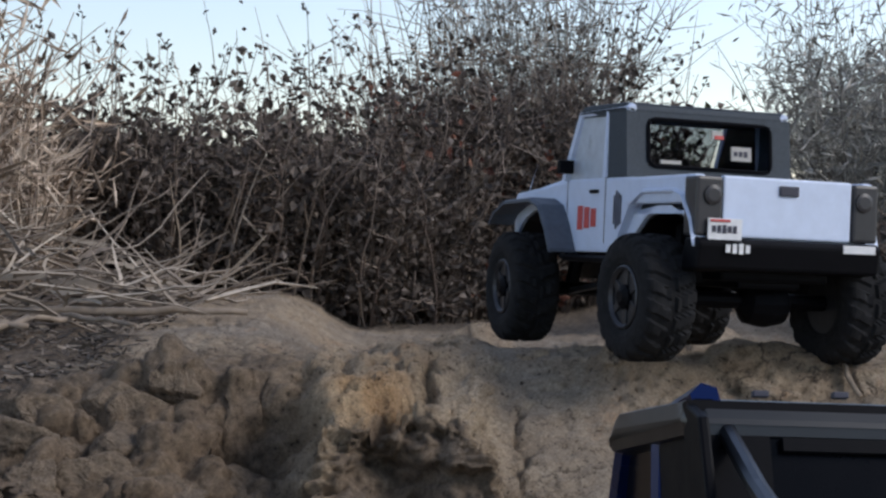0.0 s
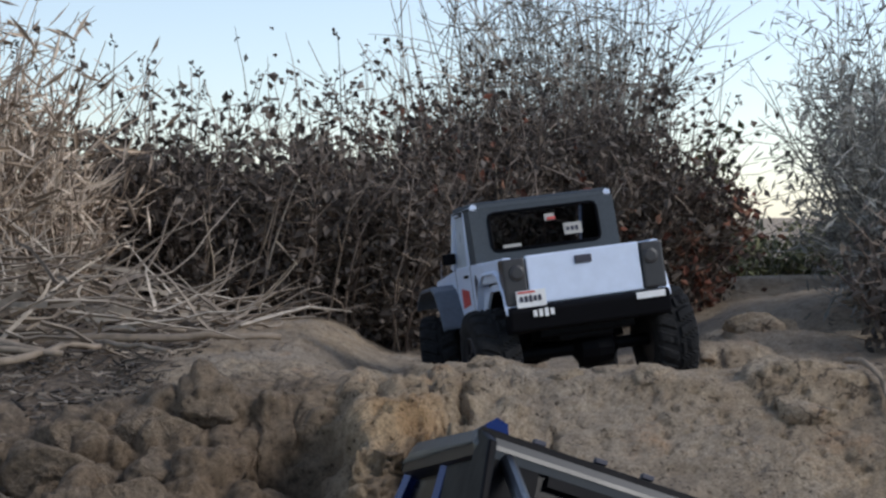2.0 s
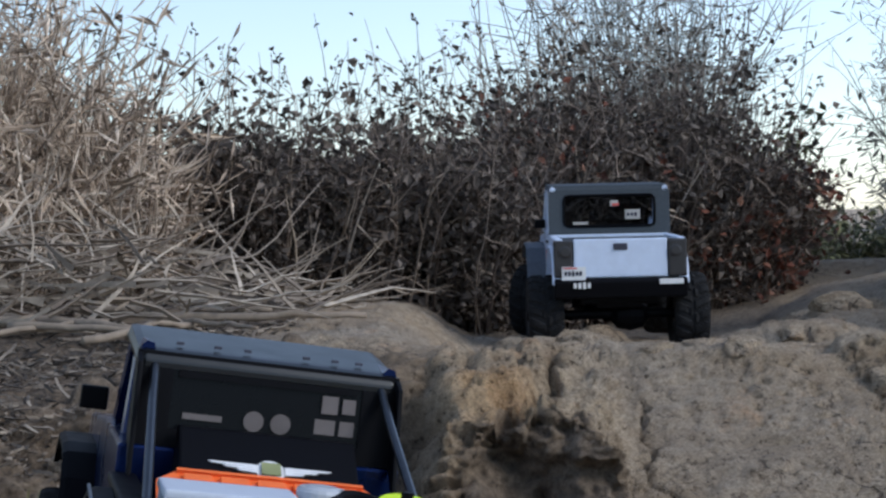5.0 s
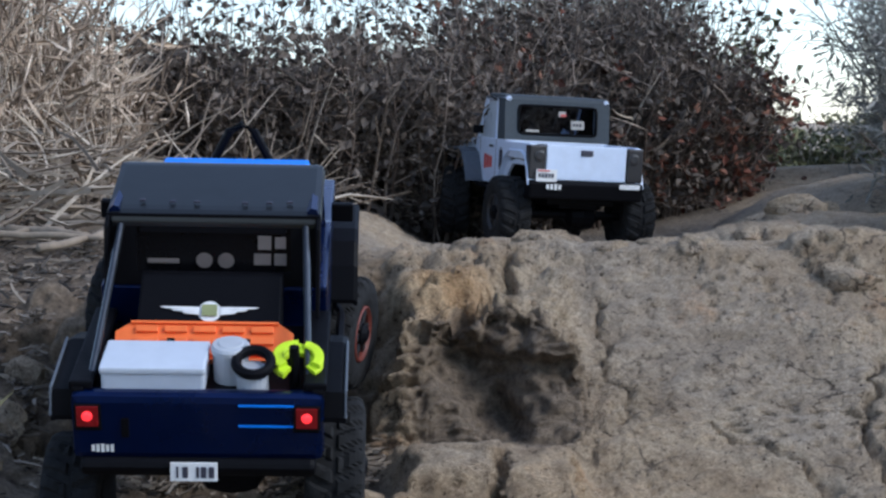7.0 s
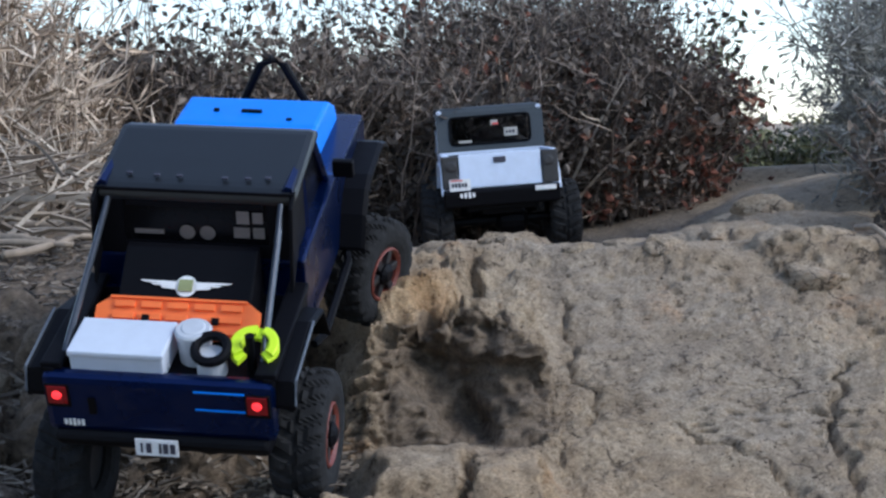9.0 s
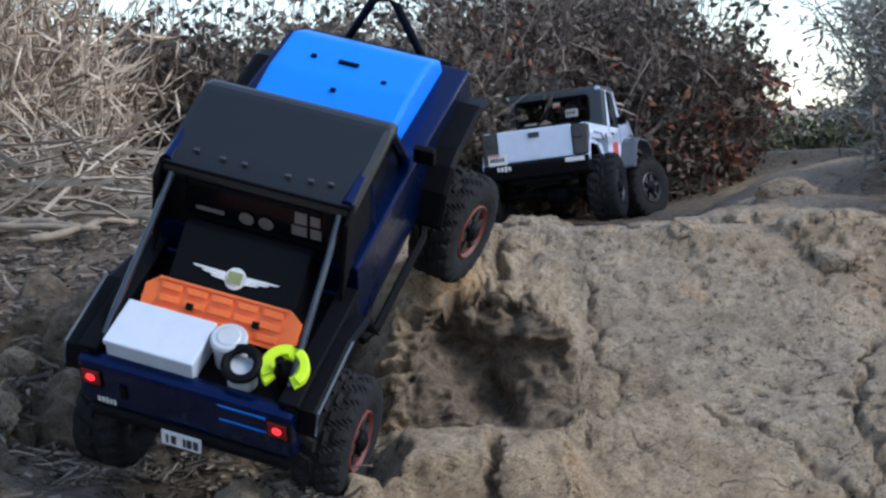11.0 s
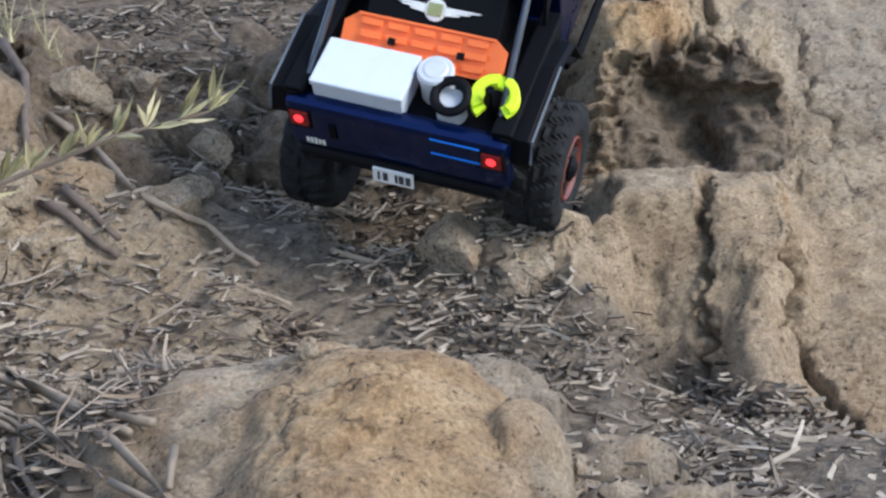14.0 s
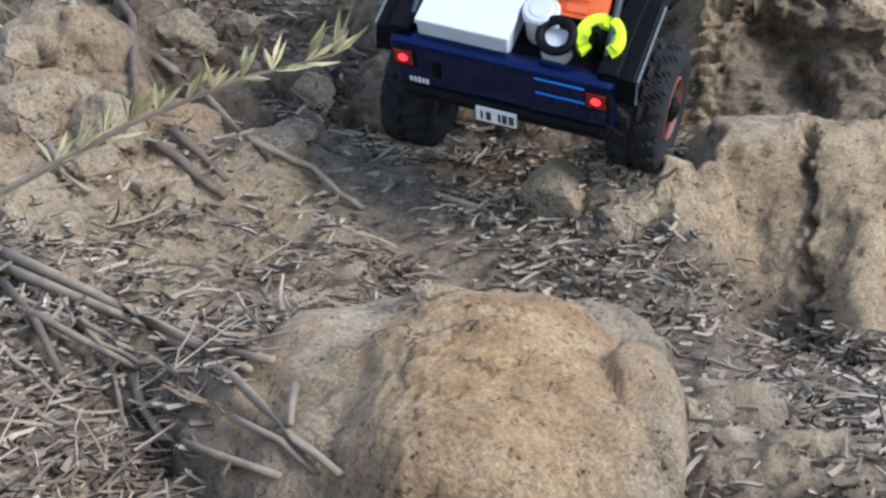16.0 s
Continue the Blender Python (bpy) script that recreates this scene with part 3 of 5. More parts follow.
# low dark thicket, then its loose upper growth with seed heads
for spots, h, n in (([(-0.62, 3.55, 0.16), (-0.42, 3.5, 0.16)], 0.38, 230), ([(-0.2, 3.55, 0.18), (0.02, 3.6, 0.18)], 0.46, 270), ([(0.24, 3.95, 0.2), (0.43, 4.02, 0.2)], 0.59, 300), ([(0.56, 4.08, 0.12), (0.63, 4.05, 0.08)], 0.45, 160)):
    shrub("hedge_shrub", HEDGE, spots, h, n, M_BROWN, M_DARKLEAF, (0.022, 0.014), 4, 0.35, 11, bend=0.14, r0=0.0038)
for spots, h, n in (([(-0.55, 3.75, 0.25), (-0.25, 3.7, 0.25)], 0.57, 90), ([(0.05, 3.85, 0.22), (0.3, 4.05, 0.22)], 0.7, 130), ([(0.5, 4.15, 0.18)], 0.74, 110)):
    shrub("seedhead_shrub", "thin upright dead stems topped with dark seed heads", spots, h, n, M_BROWN, M_DARKLEAF, (0.023, 0.015), 3, 0.25, 4, bend=0.09, r0=0.0032, tips=0.95)
shrub("tan_stem_shrub", "bare leaning tan stems in front of the dark hedge", [(0.24, 3.8, 0.14), (-0.02, 3.55, 0.12)], 0.48, 16, M_STICK, None, spread=0.7, branch=3, bend=0.07, r0=0.0058)
shrub("tan_stem_shrub", "bare leaning tan stems in front of the dark hedge", [(-0.45, 3.35, 0.14), (-0.2, 3.4, 0.14)], 0.34, 12, M_STICK, None, spread=0.7, branch=3, bend=0.07, r0=0.005)
shrub("red_leaf_shrub", "thin shrub with scattered rust-red leaves in the hedge", [(0.37, 3.85, 0.1), (0.2, 3.85, 0.12)], 0.58, 34, M_BROWN, M_RUST, (0.024, 0.015), 5, 0.4, 5)
shrub("red_leaf_shrub", "low shrub with rusty and olive leaves beside the path", [(0.62, 3.98, 0.1), (0.7, 4.05, 0.06)], 0.4, 48, M_BROWN, M_RUST, (0.024, 0.015), 3, 0.5, 7)
shrub("olive_shrub", "low shrub with dull olive leaves beside the path", [(0.64, 4.2, 0.12)], 0.48, 40, M_BROWN, M_OLIVE, (0.024, 0.014), 6, 0.45, 7)
# tall bare shrubs behind
shrub("bare_tree", "tall bare grey shrub with fine upright branches", [(0.52, 4.6, 0.14), (0.4, 4.6, 0.14)], 1.12, 95, M_GREY, M_GREY, (0.024, 0.006), 3, 0.22, 12, bend=0.09, r0=0.0042, low=0.0)
shrub("bare_tree", "tall bare tan shrub with fine upright branches", [(0.16, 4.6, 0.12), (0.38, 4.5, 0.18)], 1.0, 62, M_STICK, M_BROWN, (0.02, 0.007), 2, spread=0.26, branch=9, bend=0.09, r0=0.0042)
shrub("grey_shrub", "grey-green bare shrub leaning over the path", [(1.26, 4.2, 0.12), (1.4, 4.0, 0.2)], 0.8, 110, M_GREY, M_GREY, (0.036, 0.005), 7, 0.4, 11, r0=0.0034)
shrub("grey_shrub", "grey-brown shrub with drooping twigs and curled leaves", [(0.99, 3.05, 0.07), (1.08, 3.0, 0.12)], 0.56, 150, M_GREY, M_GREY, (0.028, 0.006), 6, 0.5, 11, r0=0.0034)
for x, y, h in ((0.98, 5.4, 0.22), (1.25, 5.6, 0.28), (1.6, 5.5, 0.36)):
    shrub("distant_scrub", "low grey-green scrub beyond the path", [(x, y, 0.16)], h, 60, M_GREY, M_OLIVE, (0.034, 0.014), 5, 0.5, 7, r0=0.0045)
shrub("twiggy_shrub", "low dark shrub with drooping twigs beside the rim", [(0.86, 2.62, 0.05), (0.94, 2.6, 0.08)], 0.3, 60, M_BROWN, M_DARKLEAF, (0.022, 0.014), 3, 0.9, 7, r0=0.0034)
REED = "tangled clump of pale dry reeds and grass"
for spots, h, n in (([(-1.04, 3.2, 0.2), (-1.22, 3.3, 0.2)], 0.72, 300), ([(-0.84, 3.0, 0.15), (-0.97, 2.9, 0.12)], 0.56, 260), ([(-0.66, 2.95, 0.1), (-0.72, 3.15, 0.12)], 0.34, 160), ([(-0.8, 2.75, 0.12), (-0.95, 2.65, 0.12)], 0.34, 150)):
    shrub("reed_clump", REED, spots, h, n, M_REED, M_REED, (0.06, 0.007), 3, 0.45, 4, bend=0.14, r0=0.004)
shrub("thin_stalk", "single thin upright dead stalk above the hedge", [(-0.68, 4.4, 0.01)], 0.86, 1, M_BROWN, None, spread=0.02, branch=2, bend=0.02, r0=0.004, top=1.15)


# ---- vehicles ----
def stand(x, y, z, yaw, pitch, roll):
    return pose(x, y, z, 0, 0, yaw) @ pose(0, 0, 0, pitch, 0, 0) @ pose(0, 0, 0, 0, roll, 0)


def tyre_mesh(R, W, lugs=19):
    """One rounded tyre skin whose tread rises in two staggered rows of slanting lugs."""
    prof = [(-0.36, 0.47), (-0.47, 0.52), (-0.52, 0.62), (-0.54, 0.73), (-0.53, 0.81), (-0.51, 0.86), (-0.48, 0.9), (-0.43, 0.925), (-0.36, 0.94), (-0.26, 0.947), (-0.16, 0.95), (-0.07, 0.95), (-0.03, 0.95)]
    prof = prof + [(-u, r) for u, r in prof[::-1]]
    lift = [0, 0, 0, 0, 0.0, 0.03, 0.045, 0.052, 0.056, 0.056, 0.056, 0.056, 0.0]
    lift = lift + lift[::-1]
    n = lugs * 9
    co, faces = [], []
    for k in range(n):
        a = 2 * math.pi * k / n
        for (u, r), h in zip(prof, lift):
            ph = (k / 9 + 1.1 * abs(u) + (0.5 if u > 0 else 0.0)) % 1.0
            top = 1.0 if ph < 0.6 else 0.0
            if 0.1 < abs(u) < 0.2 and (k // 9) % 2:
                top *= 0.3
            rr = R * (r + h * top)
            co.append((W * u, rr * math.cos(a), rr * math.sin(a)))
    m = len(prof)
    for k in range(n):
        o, q = k * m, ((k + 1) % n) * m
        for j in range(m):
            i = (j + 1) % m
            faces.append((o + j, o + i, q + i, q + j))
    me = bpy.data.meshes.new("tyre")
    me.from_pydata(co, [], faces)
    return me


def add_wheel(car, x, y, ring_material, R=0.0625, W=0.046):
    """A lugged tyre on a beadlock rim; the hub faces away from the car."""
    s = 1 if x > 0 else -1
    hub = part("wheel", hub_mesh(s, R, W), M_RIM, car)
    hub.matrix_basis = pose(x, y, max(R, 0.06))
    mesh_part("tyre", tyre_mesh(R, W), M_TYRE, hub)
    bm = bmesh.new()
    o = s * W * 0.46
    lathe(bm, [(o - s * 0.006, R * 0.50), (o + s * 0.001, R * 0.50), (o + s * 0.002, R * 0.47), (o - s * 0.001, R * 0.42), (o - s * 0.008, R * 0.41)], 28)
    part("bead_ring", bm, ring_material, hub)
    add_spokes(hub, s, R, W)
    return hub


def hub_mesh(s, R=0.0625, W=0.046):
    bm = bmesh.new()
    lathe(bm, [(-W * 0.4, R * 0.3), (-W * 0.4, R * 0.49), (W * 0.3, R * 0.49), (W * 0.3, R * 0.3)], 24)
    return bm


def add_spokes(hub, s, R, W):
    """Six spokes and a cap on the outer face of a rim."""
    o = s * W * 0.32
    me = bpy.data.meshes.new("spoke")
    bm = bmesh.new()
    box(bm, min(o, o + s * 0.006), max(o, o + s * 0.006), -0.004, 0.004, R * 0.1, R * 0.47, 0.001)
    bm.to_mesh(me)
    bm.free()
    me.materials.append(M_RIM)
    for k in range(6):
        spoke = new("spoke", me)
        spoke.parent = hub
        spoke.matrix_basis = pose(0, 0, 0, 60 * k)
    bm = bmesh.new()
    lathe(bm, [(o, R * 0.2), (o + s * 0.008, R * 0.2), (o + s * 0.012, R * 0.1)], 12)
    part("hub_cap", bm, M_BLACK, hub)


ARCH_R = 0.072


def arch(cy, n=8, r=ARCH_R, cz=0.066):
    """Points of a wheel arch from rear to front, over the wheel."""
    lo = 0.105
    a0 = math.asin((lo - cz) / r)
    return [(cy - r * math.cos(a), cz + r * math.sin(a)) for a in np.linspace(a0, math.pi - a0, n)]


def tub(material, car, tail=-0.222, bed=0.148, cab=0.184, nose=0.225, half=0.094, r=ARCH_R):
    """The lower body: bed floor, cab sides and bonnet base in one side profile with wheel arches, and the black liner below."""
    out = [(tail, 0.122)] + arch(-0.155, r=r) + arch(0.155, r=r) + [(nose, 0.115), (nose + 0.004, 0.16), (nose - 0.004, 0.172), (0.085, 0.182), (0.075, cab), (-0.075, cab), (-0.075, min(bed, cab)), (tail, bed)]
    bm = bmesh.new()
    prism(bm, out, -half, half, 0.0025)
    body = part("body", bm, material, car)
    hi = [(tail + 0.004, 0.1208)] + arch(-0.155, r=r - 0.0015) + arch(0.155, r=r - 0.0015) + [(nose - 0.003, 0.1138)]
    lo = [(tail + 0.004, 0.117)] + arch(-0.155, r=r - 0.004) + arch(0.155, r=r - 0.004) + [(nose - 0.003, 0.11)]
    bm = bmesh.new()
    rows = [[bm.verts.new((x, y, z)) for y, z in line] for x, line in ((-half + 0.004, hi), (half - 0.004, hi), (half - 0.004, lo), (-half + 0.004, lo))]
    for k in range(len(hi) - 1):
        for a in range(4):
            b = (a + 1) % 4
            bm.faces.new((rows[a][k], rows[a][k + 1], rows[b][k + 1], rows[b][k]))
    bm.faces.new([row[0] for row in rows])
    bm.faces.new([row[-1] for row in rows][::-1])
    bmesh.ops.recalc_face_normals(bm, faces=bm.faces)
    part("wheel_well_liner", bm, M_BLACK, car)
    return body


def fender(car, s, y, profile, x0, x1, material, drop=0.006, label=""):
    """A bent fender plate over a wheel: a strip along the profile with a lip turned down at its outer edge."""
    bm = bmesh.new()
    rings = []
    for dy, z in profile:
        sec = [(x0, z), (x1 - 0.004, z), (x1, z - 0.002), (x1, z - drop), (x1 - 0.003, z - drop), (x1 - 0.005, z - 0.004), (x0, z - 0.004)]
        rings.append([bm.verts.new((s * px, y + dy, pz)) for px, pz in sec])
    for a, b in zip(rings, rings[1:]):
        for k in range(7):
            bm.faces.new((a[k], a[(k + 1) % 7], b[(k + 1) % 7], b[k]))
    bm.faces.new(rings[0])
    bm.faces.new(rings[-1][::-1])
    bmesh.ops.recalc_face_normals(bm, faces=bm.faces)
    return part("fender_flare", bm, material, car, label)


def underbody(car):
    """Black gearbox, fuel cell and rear skid between the wheels."""
    for name, x0, x1, y0, y1, z0, z1 in (("fuel_cell", -0.06, 0.06, -0.21, -0.17, 0.082, 0.118), ("gearbox", -0.04, 0.04, -0.06, 0.06, 0.066, 0.1), ("skid_plate", -0.045, 0.045, -0.1, 0.1, 0.06, 0.067)):
        bm = bmesh.new()
        box(bm, x0, x1, y0, y1, z0, z1, 0.004)
        part(name, bm, M_BLACK, car)


def window_gasket(car, hw, zb, zt, rear, sill, top, lean=0.008, r=0.0022, corner=0.008):
    """A rubber seal round a rear window, with rounded corners."""
    pts = []
    for cx, cz, a0 in ((hw - corner, zt - corner, 0), (-hw + corner, zt - corner, 90), (-hw + corner, zb + corner, 180), (hw - corner, zb + corner, 270)):
        for k in range(4):
            a = radians(a0 + 30 * k)
            z = cz + corner * math.sin(a)
            pts.append((cx + corner * math.cos(a), rear - 0.0005 + lean * (z - sill) / (top - sill), z))
    bm = bmesh.new()
    tube(bm, pts + pts[:1], r, 6)
    part("window_seal", bm, M_BLACK, car)


def chassis(car):
    bm = bmesh.new()
    box(bm, -0.035, 0.035, -0.2, 0.2, 0.075, 0.112, 0.004)
    part("chassis", bm, M_BLACK, car)
    for y in (-0.155, 0.155):
        bm = bmesh.new()
        tube(bm, [(-0.1, y, 0.0625), (0.1, y, 0.0625)], 0.008, 10)
        lathe(bm, [(-0.03, 0.005), (-0.02, 0.02), (0.0, 0.024), (0.02, 0.02), (0.03, 0.005)], 14, pose(0.02, y, 0.06))
        part("axle", bm, M_BLACK, car)
    for x in (-0.06, 0.06):
        for y in (-0.13, 0.13):
            bm = bmesh.new()
            tube(bm, [(x, y, 0.07), (x * 0.85, y * 0.9, 0.135)], 0.008, 8)
            part("shock_absorber", bm, M_BLACK, car)
            bm = bmesh.new()
            tube(bm, [(x, y, 0.06), (x * 0.6, y * 0.15, 0.08)], 0.004, 6)
            part("suspension_link", bm, M_RIM, car)


def plate(car, name, x, y, z, w, h, material, tilt=0.0, depth=0.002, rz=0.0, label=""):
    bm = bmesh.new()
    box(bm, -w / 2, w / 2, -depth / 2, depth / 2, -h / 2, h / 2, min(w, h, depth) * 0.2)
    ob = part(name, bm, material, car, label)
    ob.matrix_basis = pose(x, y, z, tilt, 0, rz)
    return ob


def cab(car, material, rear=-0.075, top=0.262, front=0.05, half=0.088, th=0.006, sill=0.184, tip=0.0, roof_material=None, brow=0.0, wide=0.0):
    """A cab shell: roof, rear wall with window opening, pillars."""
    bm = bmesh.new()
    # roof slab with rounded edges
    back = rear - brow
    prism(bm, [(back + 0.006, top - 0.014 + tip), (back + 0.008, top - 0.003 + tip), (back + 0.016, top + tip), (front - 0.01, top + 0.002), (front + 0.004, top - 0.003), (front + 0.006, top - 0.012)], -half + 0.002 - wide, half - 0.002 + wide, 0.0065)
    part("roof", bm, roof_material or material, car)
    hw, zb, zt = half - 0.0245, sill + 0.012, top - 0.017
    bm = bmesh.new()
    for x0, x1, z0, z1 in ((-half, -hw, sill, top - 0.01), (hw, half, sill, top - 0.01), (-hw, hw, sill, zb), (-hw, hw, zt, top - 0.01)):
        prism_y(bm, x0, x1, z0, z1, rear, th, sill, top)
    bmesh.ops.remove_doubles(bm, verts=bm.verts, dist=0.00001)
    part("rear_wall", bm, material, car)
    return hw, zb, zt


def prism_y(bm, x0, x1, z0, z1, rear, th, sill, top, lean=0.008):
    """A block of a wall that leans forward by lean from sill to top."""
    def yy(z):
        return rear + lean * (z - sill) / (top - sill)
    vs = [bm.verts.new((x, yy(z) + d, z)) for z in (z0, z1) for d in (0, th) for x in (x0, x1)]
    for q in ((0, 2, 3, 1), (4, 5, 7, 6), (0, 1, 5, 4), (2, 6, 7, 3), (1, 3, 7, 5), (0, 4, 6, 2)):
        bm.faces.new([vs[k] for k in q])


def side_frame(car, material, s, half=0.088, sill=0.184, top=0.255, rear=-0.068, front=0.05, base=0.085, pane=None, post=None):
    """Door window: posts and a pane on one side."""
    post = post or material
    x = s * (half - 0.004)
    for name, pts in (("pillar", [(x, base, sill), (x * 0.97, front, top)]), ("pillar", [(x, -0.02, sill), (x * 0.97, -0.018, top)]), ("roof_rail", [(x * 0.97, front, top), (x * 0.97, rear, top)])):
        bm = bmesh.new()
        tube(bm, pts, 0.005, 6)
        part(name, bm, post, car)
    bm = bmesh.new()
    prism(bm, [(base - 0.004, sill), (front - 0.004, top), (-0.016, top), (-0.018, sill)], x * 0.965 - 0.001, x * 0.965 + 0.001)
    part("side_window", bm, pane or M_PALE, car)
    bm = bmesh.new()
    prism(bm, [(-0.02, sill), (-0.02, top), (rear, top), (rear, sill)], x * 0.98 - 0.003, x * 0.98 + 0.003)
    part("rear_quarter_panel", bm, material, car)


def bars(car, name, x, y, z, w, h, n, material, tilt=0.0, rz=0.0, gap=0.35):
    """Unreadable writing: a row of short bars."""
    bm = bmesh.new()
    step_w = w / n
    for k in range(n):
        x0 = -w / 2 + k * step_w
        hh = h * (0.75 + 0.25 * ((k * 7) % 3) / 2)
        box(bm, x0, x0 + step_w * (1 - gap), -0.0004, 0.0004, -hh / 2, hh / 2)
    ob = part(name, bm, material, car)
    ob.matrix_basis = pose(x, y, z, tilt, 0, rz)
    return ob


def white_truck():
    car = thing("white_pickup", "small radio-controlled white pickup with charcoal cab and big tyres", "toy truck", "radio-controlled trucks")
    tub(M_WHITE, car, r=0.086)
    chassis(car)
    underbody(car)
    # bonnet
    bm = bmesh.new()
    prism(bm, [(0.082, 0.181), (0.085, 0.188), (0.15, 0.187), (0.222, 0.178), (0.226, 0.168)], -0.07, 0.07, 0.003)
    part("bonnet", bm, M_WHITE, car)
    bm = bmesh.new()
    box(bm, -0.075, 0.075, 0.225, 0.232, 0.118, 0.172, 0.004)
    part("grille", bm, M_WHITE, car)
    # bed
    for s in (-1, 1):
        bm = bmesh.new()
        box(bm, min(s * 0.0985, s * 0.086), max(s * 0.0985, s * 0.086), -0.222, -0.076, 0.155, 0.1825, 0.003)
        part("bed_side", bm, M_WHITE, car)
    bm = bmesh.new()
    box(bm, -0.0705, 0.0705, -0.228, -0.220, 0.124, 0.182, 0.0022)
    part("tailgate", bm, M_WHITE, car, "white tailgate with a dark latch")
    bm = bmesh.new()
    box(bm, -0.0855, 0.0855, -0.219, -0.078, 0.1485, 0.179, 0.002)
    part("bed_cover", bm, M_GREYTOP, car, "dark flat bed cover")
    bm = bmesh.new()
    box(bm, -0.0105, 0.0105, -0.2305, -0.2270, 0.165, 0.175, 0.0015)
    part("tailgate_latch", bm, M_DECALDK, car)
    for s in (-1, 1):
        bm = bmesh.new()
        box(bm, min(s * 0.072, s * 0.1), max(s * 0.072, s * 0.1), -0.230, -0.205, 0.124, 0.1805, 0.003)
        lathe(bm, [(0, 0.0095), (0.003, 0.0095), (0.004, 0.006)], 14, pose(s * 0.083, -0.229, 0.163, 0, 0, -90))
        part("tail_lamp", bm, M_LAMPOFF, car, "dark square tail lamp")
    # rear bumper
    bm = bmesh.new()
    prism(bm, [(-0.234, 0.093), (-0.238, 0.118), (-0.232, 0.123), (-0.21, 0.123), (-0.2, 0.09)], -0.1, 0.1, 0.003)
    part("rear_bumper", bm, M_BLACK, car)
    p = plate(car, "number_plate", -0.071, -0.2335, 0.131, 0.036, 0.02, M_DECAL)
    bars(p, "plate_bars", 0, -0.0016, 0.0, 0.028, 0.008, 5, M_DECALDK)
    bars(p, "plate_stripe", 0, -0.0016, 0.008, 0.032, 0.003, 1, M_DECALRED)
    bars(car, "bumper_sticker", -0.058, -0.2392, 0.113, 0.028, 0.01, 4, M_DECAL)
    plate(car, "bumper_sticker", 0.075, -0.2375, 0.117, 0.036, 0.008, M_DECAL)
    # cab
    hw, zb, zt = cab(car, M_GREYTOP, half=0.0965)
    bm = bmesh.new()
    prism_y(bm, -hw, hw, zb, zt, -0.073, 0.0015, 0.184, 0.262)
    pane = part("rear_window", bm, M_CLEAR, car, "dark tinted rear window with pale stickers")
    window_gasket(car, hw, zb, zt, -0.075, 0.184, 0.262)
    plate(pane, "window_sticker", 0.008, -0.0705, 0.232, 0.013, 0.009, M_FADED, -6)
    plate(pane, "window_sticker", 0.01, -0.0715, 0.230, 0.011, 0.004, M_DECALRED, -6)
    plate(pane, "window_sticker", 0.037, -0.0715, 0.214, 0.024, 0.015, M_FADED, -6)
    bars(pane, "window_sticker", 0.037, -0.0729, 0.214, 0.018, 0.006, 3, M_DECALDK, -6)
    plate(pane, "window_sticker", -0.046, -0.0725, 0.201, 0.024, 0.004, M_FADED, -6)
    for s in (-1, 1):
        side_frame(car, M_GREYTOP, s, half=0.0965, pane=M_GLASS if s > 0 else M_PALE, post=M_WHITE)
        bm = bmesh.new()
        box(bm, min(s * 0.094, s * 0.112), max(s * 0.094, s * 0.112), 0.06, 0.068, 0.19, 0.205, 0.002)
        part("wing_mirror", bm, M_BLACK, car)
        bm = bmesh.new()
        box(bm, min(s * 0.0925, s * 0.0965), max(s * 0.0925, s * 0.0965), -0.005, 0.015, 0.168, 0.172, 0.001)
        part("door_handle", bm, M_BLACK, car)
        bm = bmesh.new()
        box(bm, min(s * 0.0935, s * 0.0945), max(s * 0.0935, s * 0.0945), -0.0215, -0.0205, 0.115, 0.183)
        part("door_seam", bm, M_DECALDK, car)
        bm = bmesh.new()
        box(bm, min(s * 0.0935, s * 0.0945), max(s * 0.0935, s * 0.0945), 0.0745, 0.0755, 0.115, 0.183)
        part("door_seam", bm, M_DECALDK, car)
        bars(car, "side_decal", s * 0.0945, 0.025, 0.142, 0.05, 0.026, 3, M_DECALRED, rz=90, gap=0.25)
        bars(car, "side_decal", s * 0.0945, -0.05, 0.15, 0.02, 0.04, 4, M_DECALDK, rz=90, gap=0.5)
        bm = bmesh.new()
        tube(bm, [(s * 0.096, -0.08, 0.1), (s * 0.1, -0.06, 0.098), (s * 0.1, 0.06, 0.098), (s * 0.096, 0.08, 0.1)], 0.004, 6)
        part("rock_slider", bm, M_BLACK, car)
        fender(car, s, 0.155, ((-0.105, 0.108), (-0.088, 0.135), (-0.07, 0.156), (-0.045, 0.164), (0.03, 0.162), (0.062, 0.15), (0.075, 0.138)), 0.07, 0.126, M_FLARE, 0.005)
        fender(car, s, -0.155, ((-0.075, 0.118), (-0.066, 0.142), (-0.048, 0.164), (-0.03, 0.17), (0.035, 0.17), (0.06, 0.158), (0.082, 0.128), (0.09, 0.108)), 0.088, 0.103, M_WHITE, 0.004)
    bm = bmesh.new()
    prism(bm, [(0.086, 0.186), (0.083, 0.186), (0.047, 0.252), (0.05, 0.252)], -0.08, 0.08)
    part("windscreen", bm, M_CLEAR, car)
    bm = bmesh.new()
    box(bm, -0.09, 0.09, 0.235, 0.25, 0.1, 0.122, 0.004)
    part("front_bumper", bm, M_BLACK, car)
    car.scale = (1.1, 1.1, 1.1)
    wheels = [add_wheel(car, x, y, M_RIM, 0.0625, 0.051) for x in (-0.111, 0.111) for y in (-0.155, 0.155)]
    return car, wheels


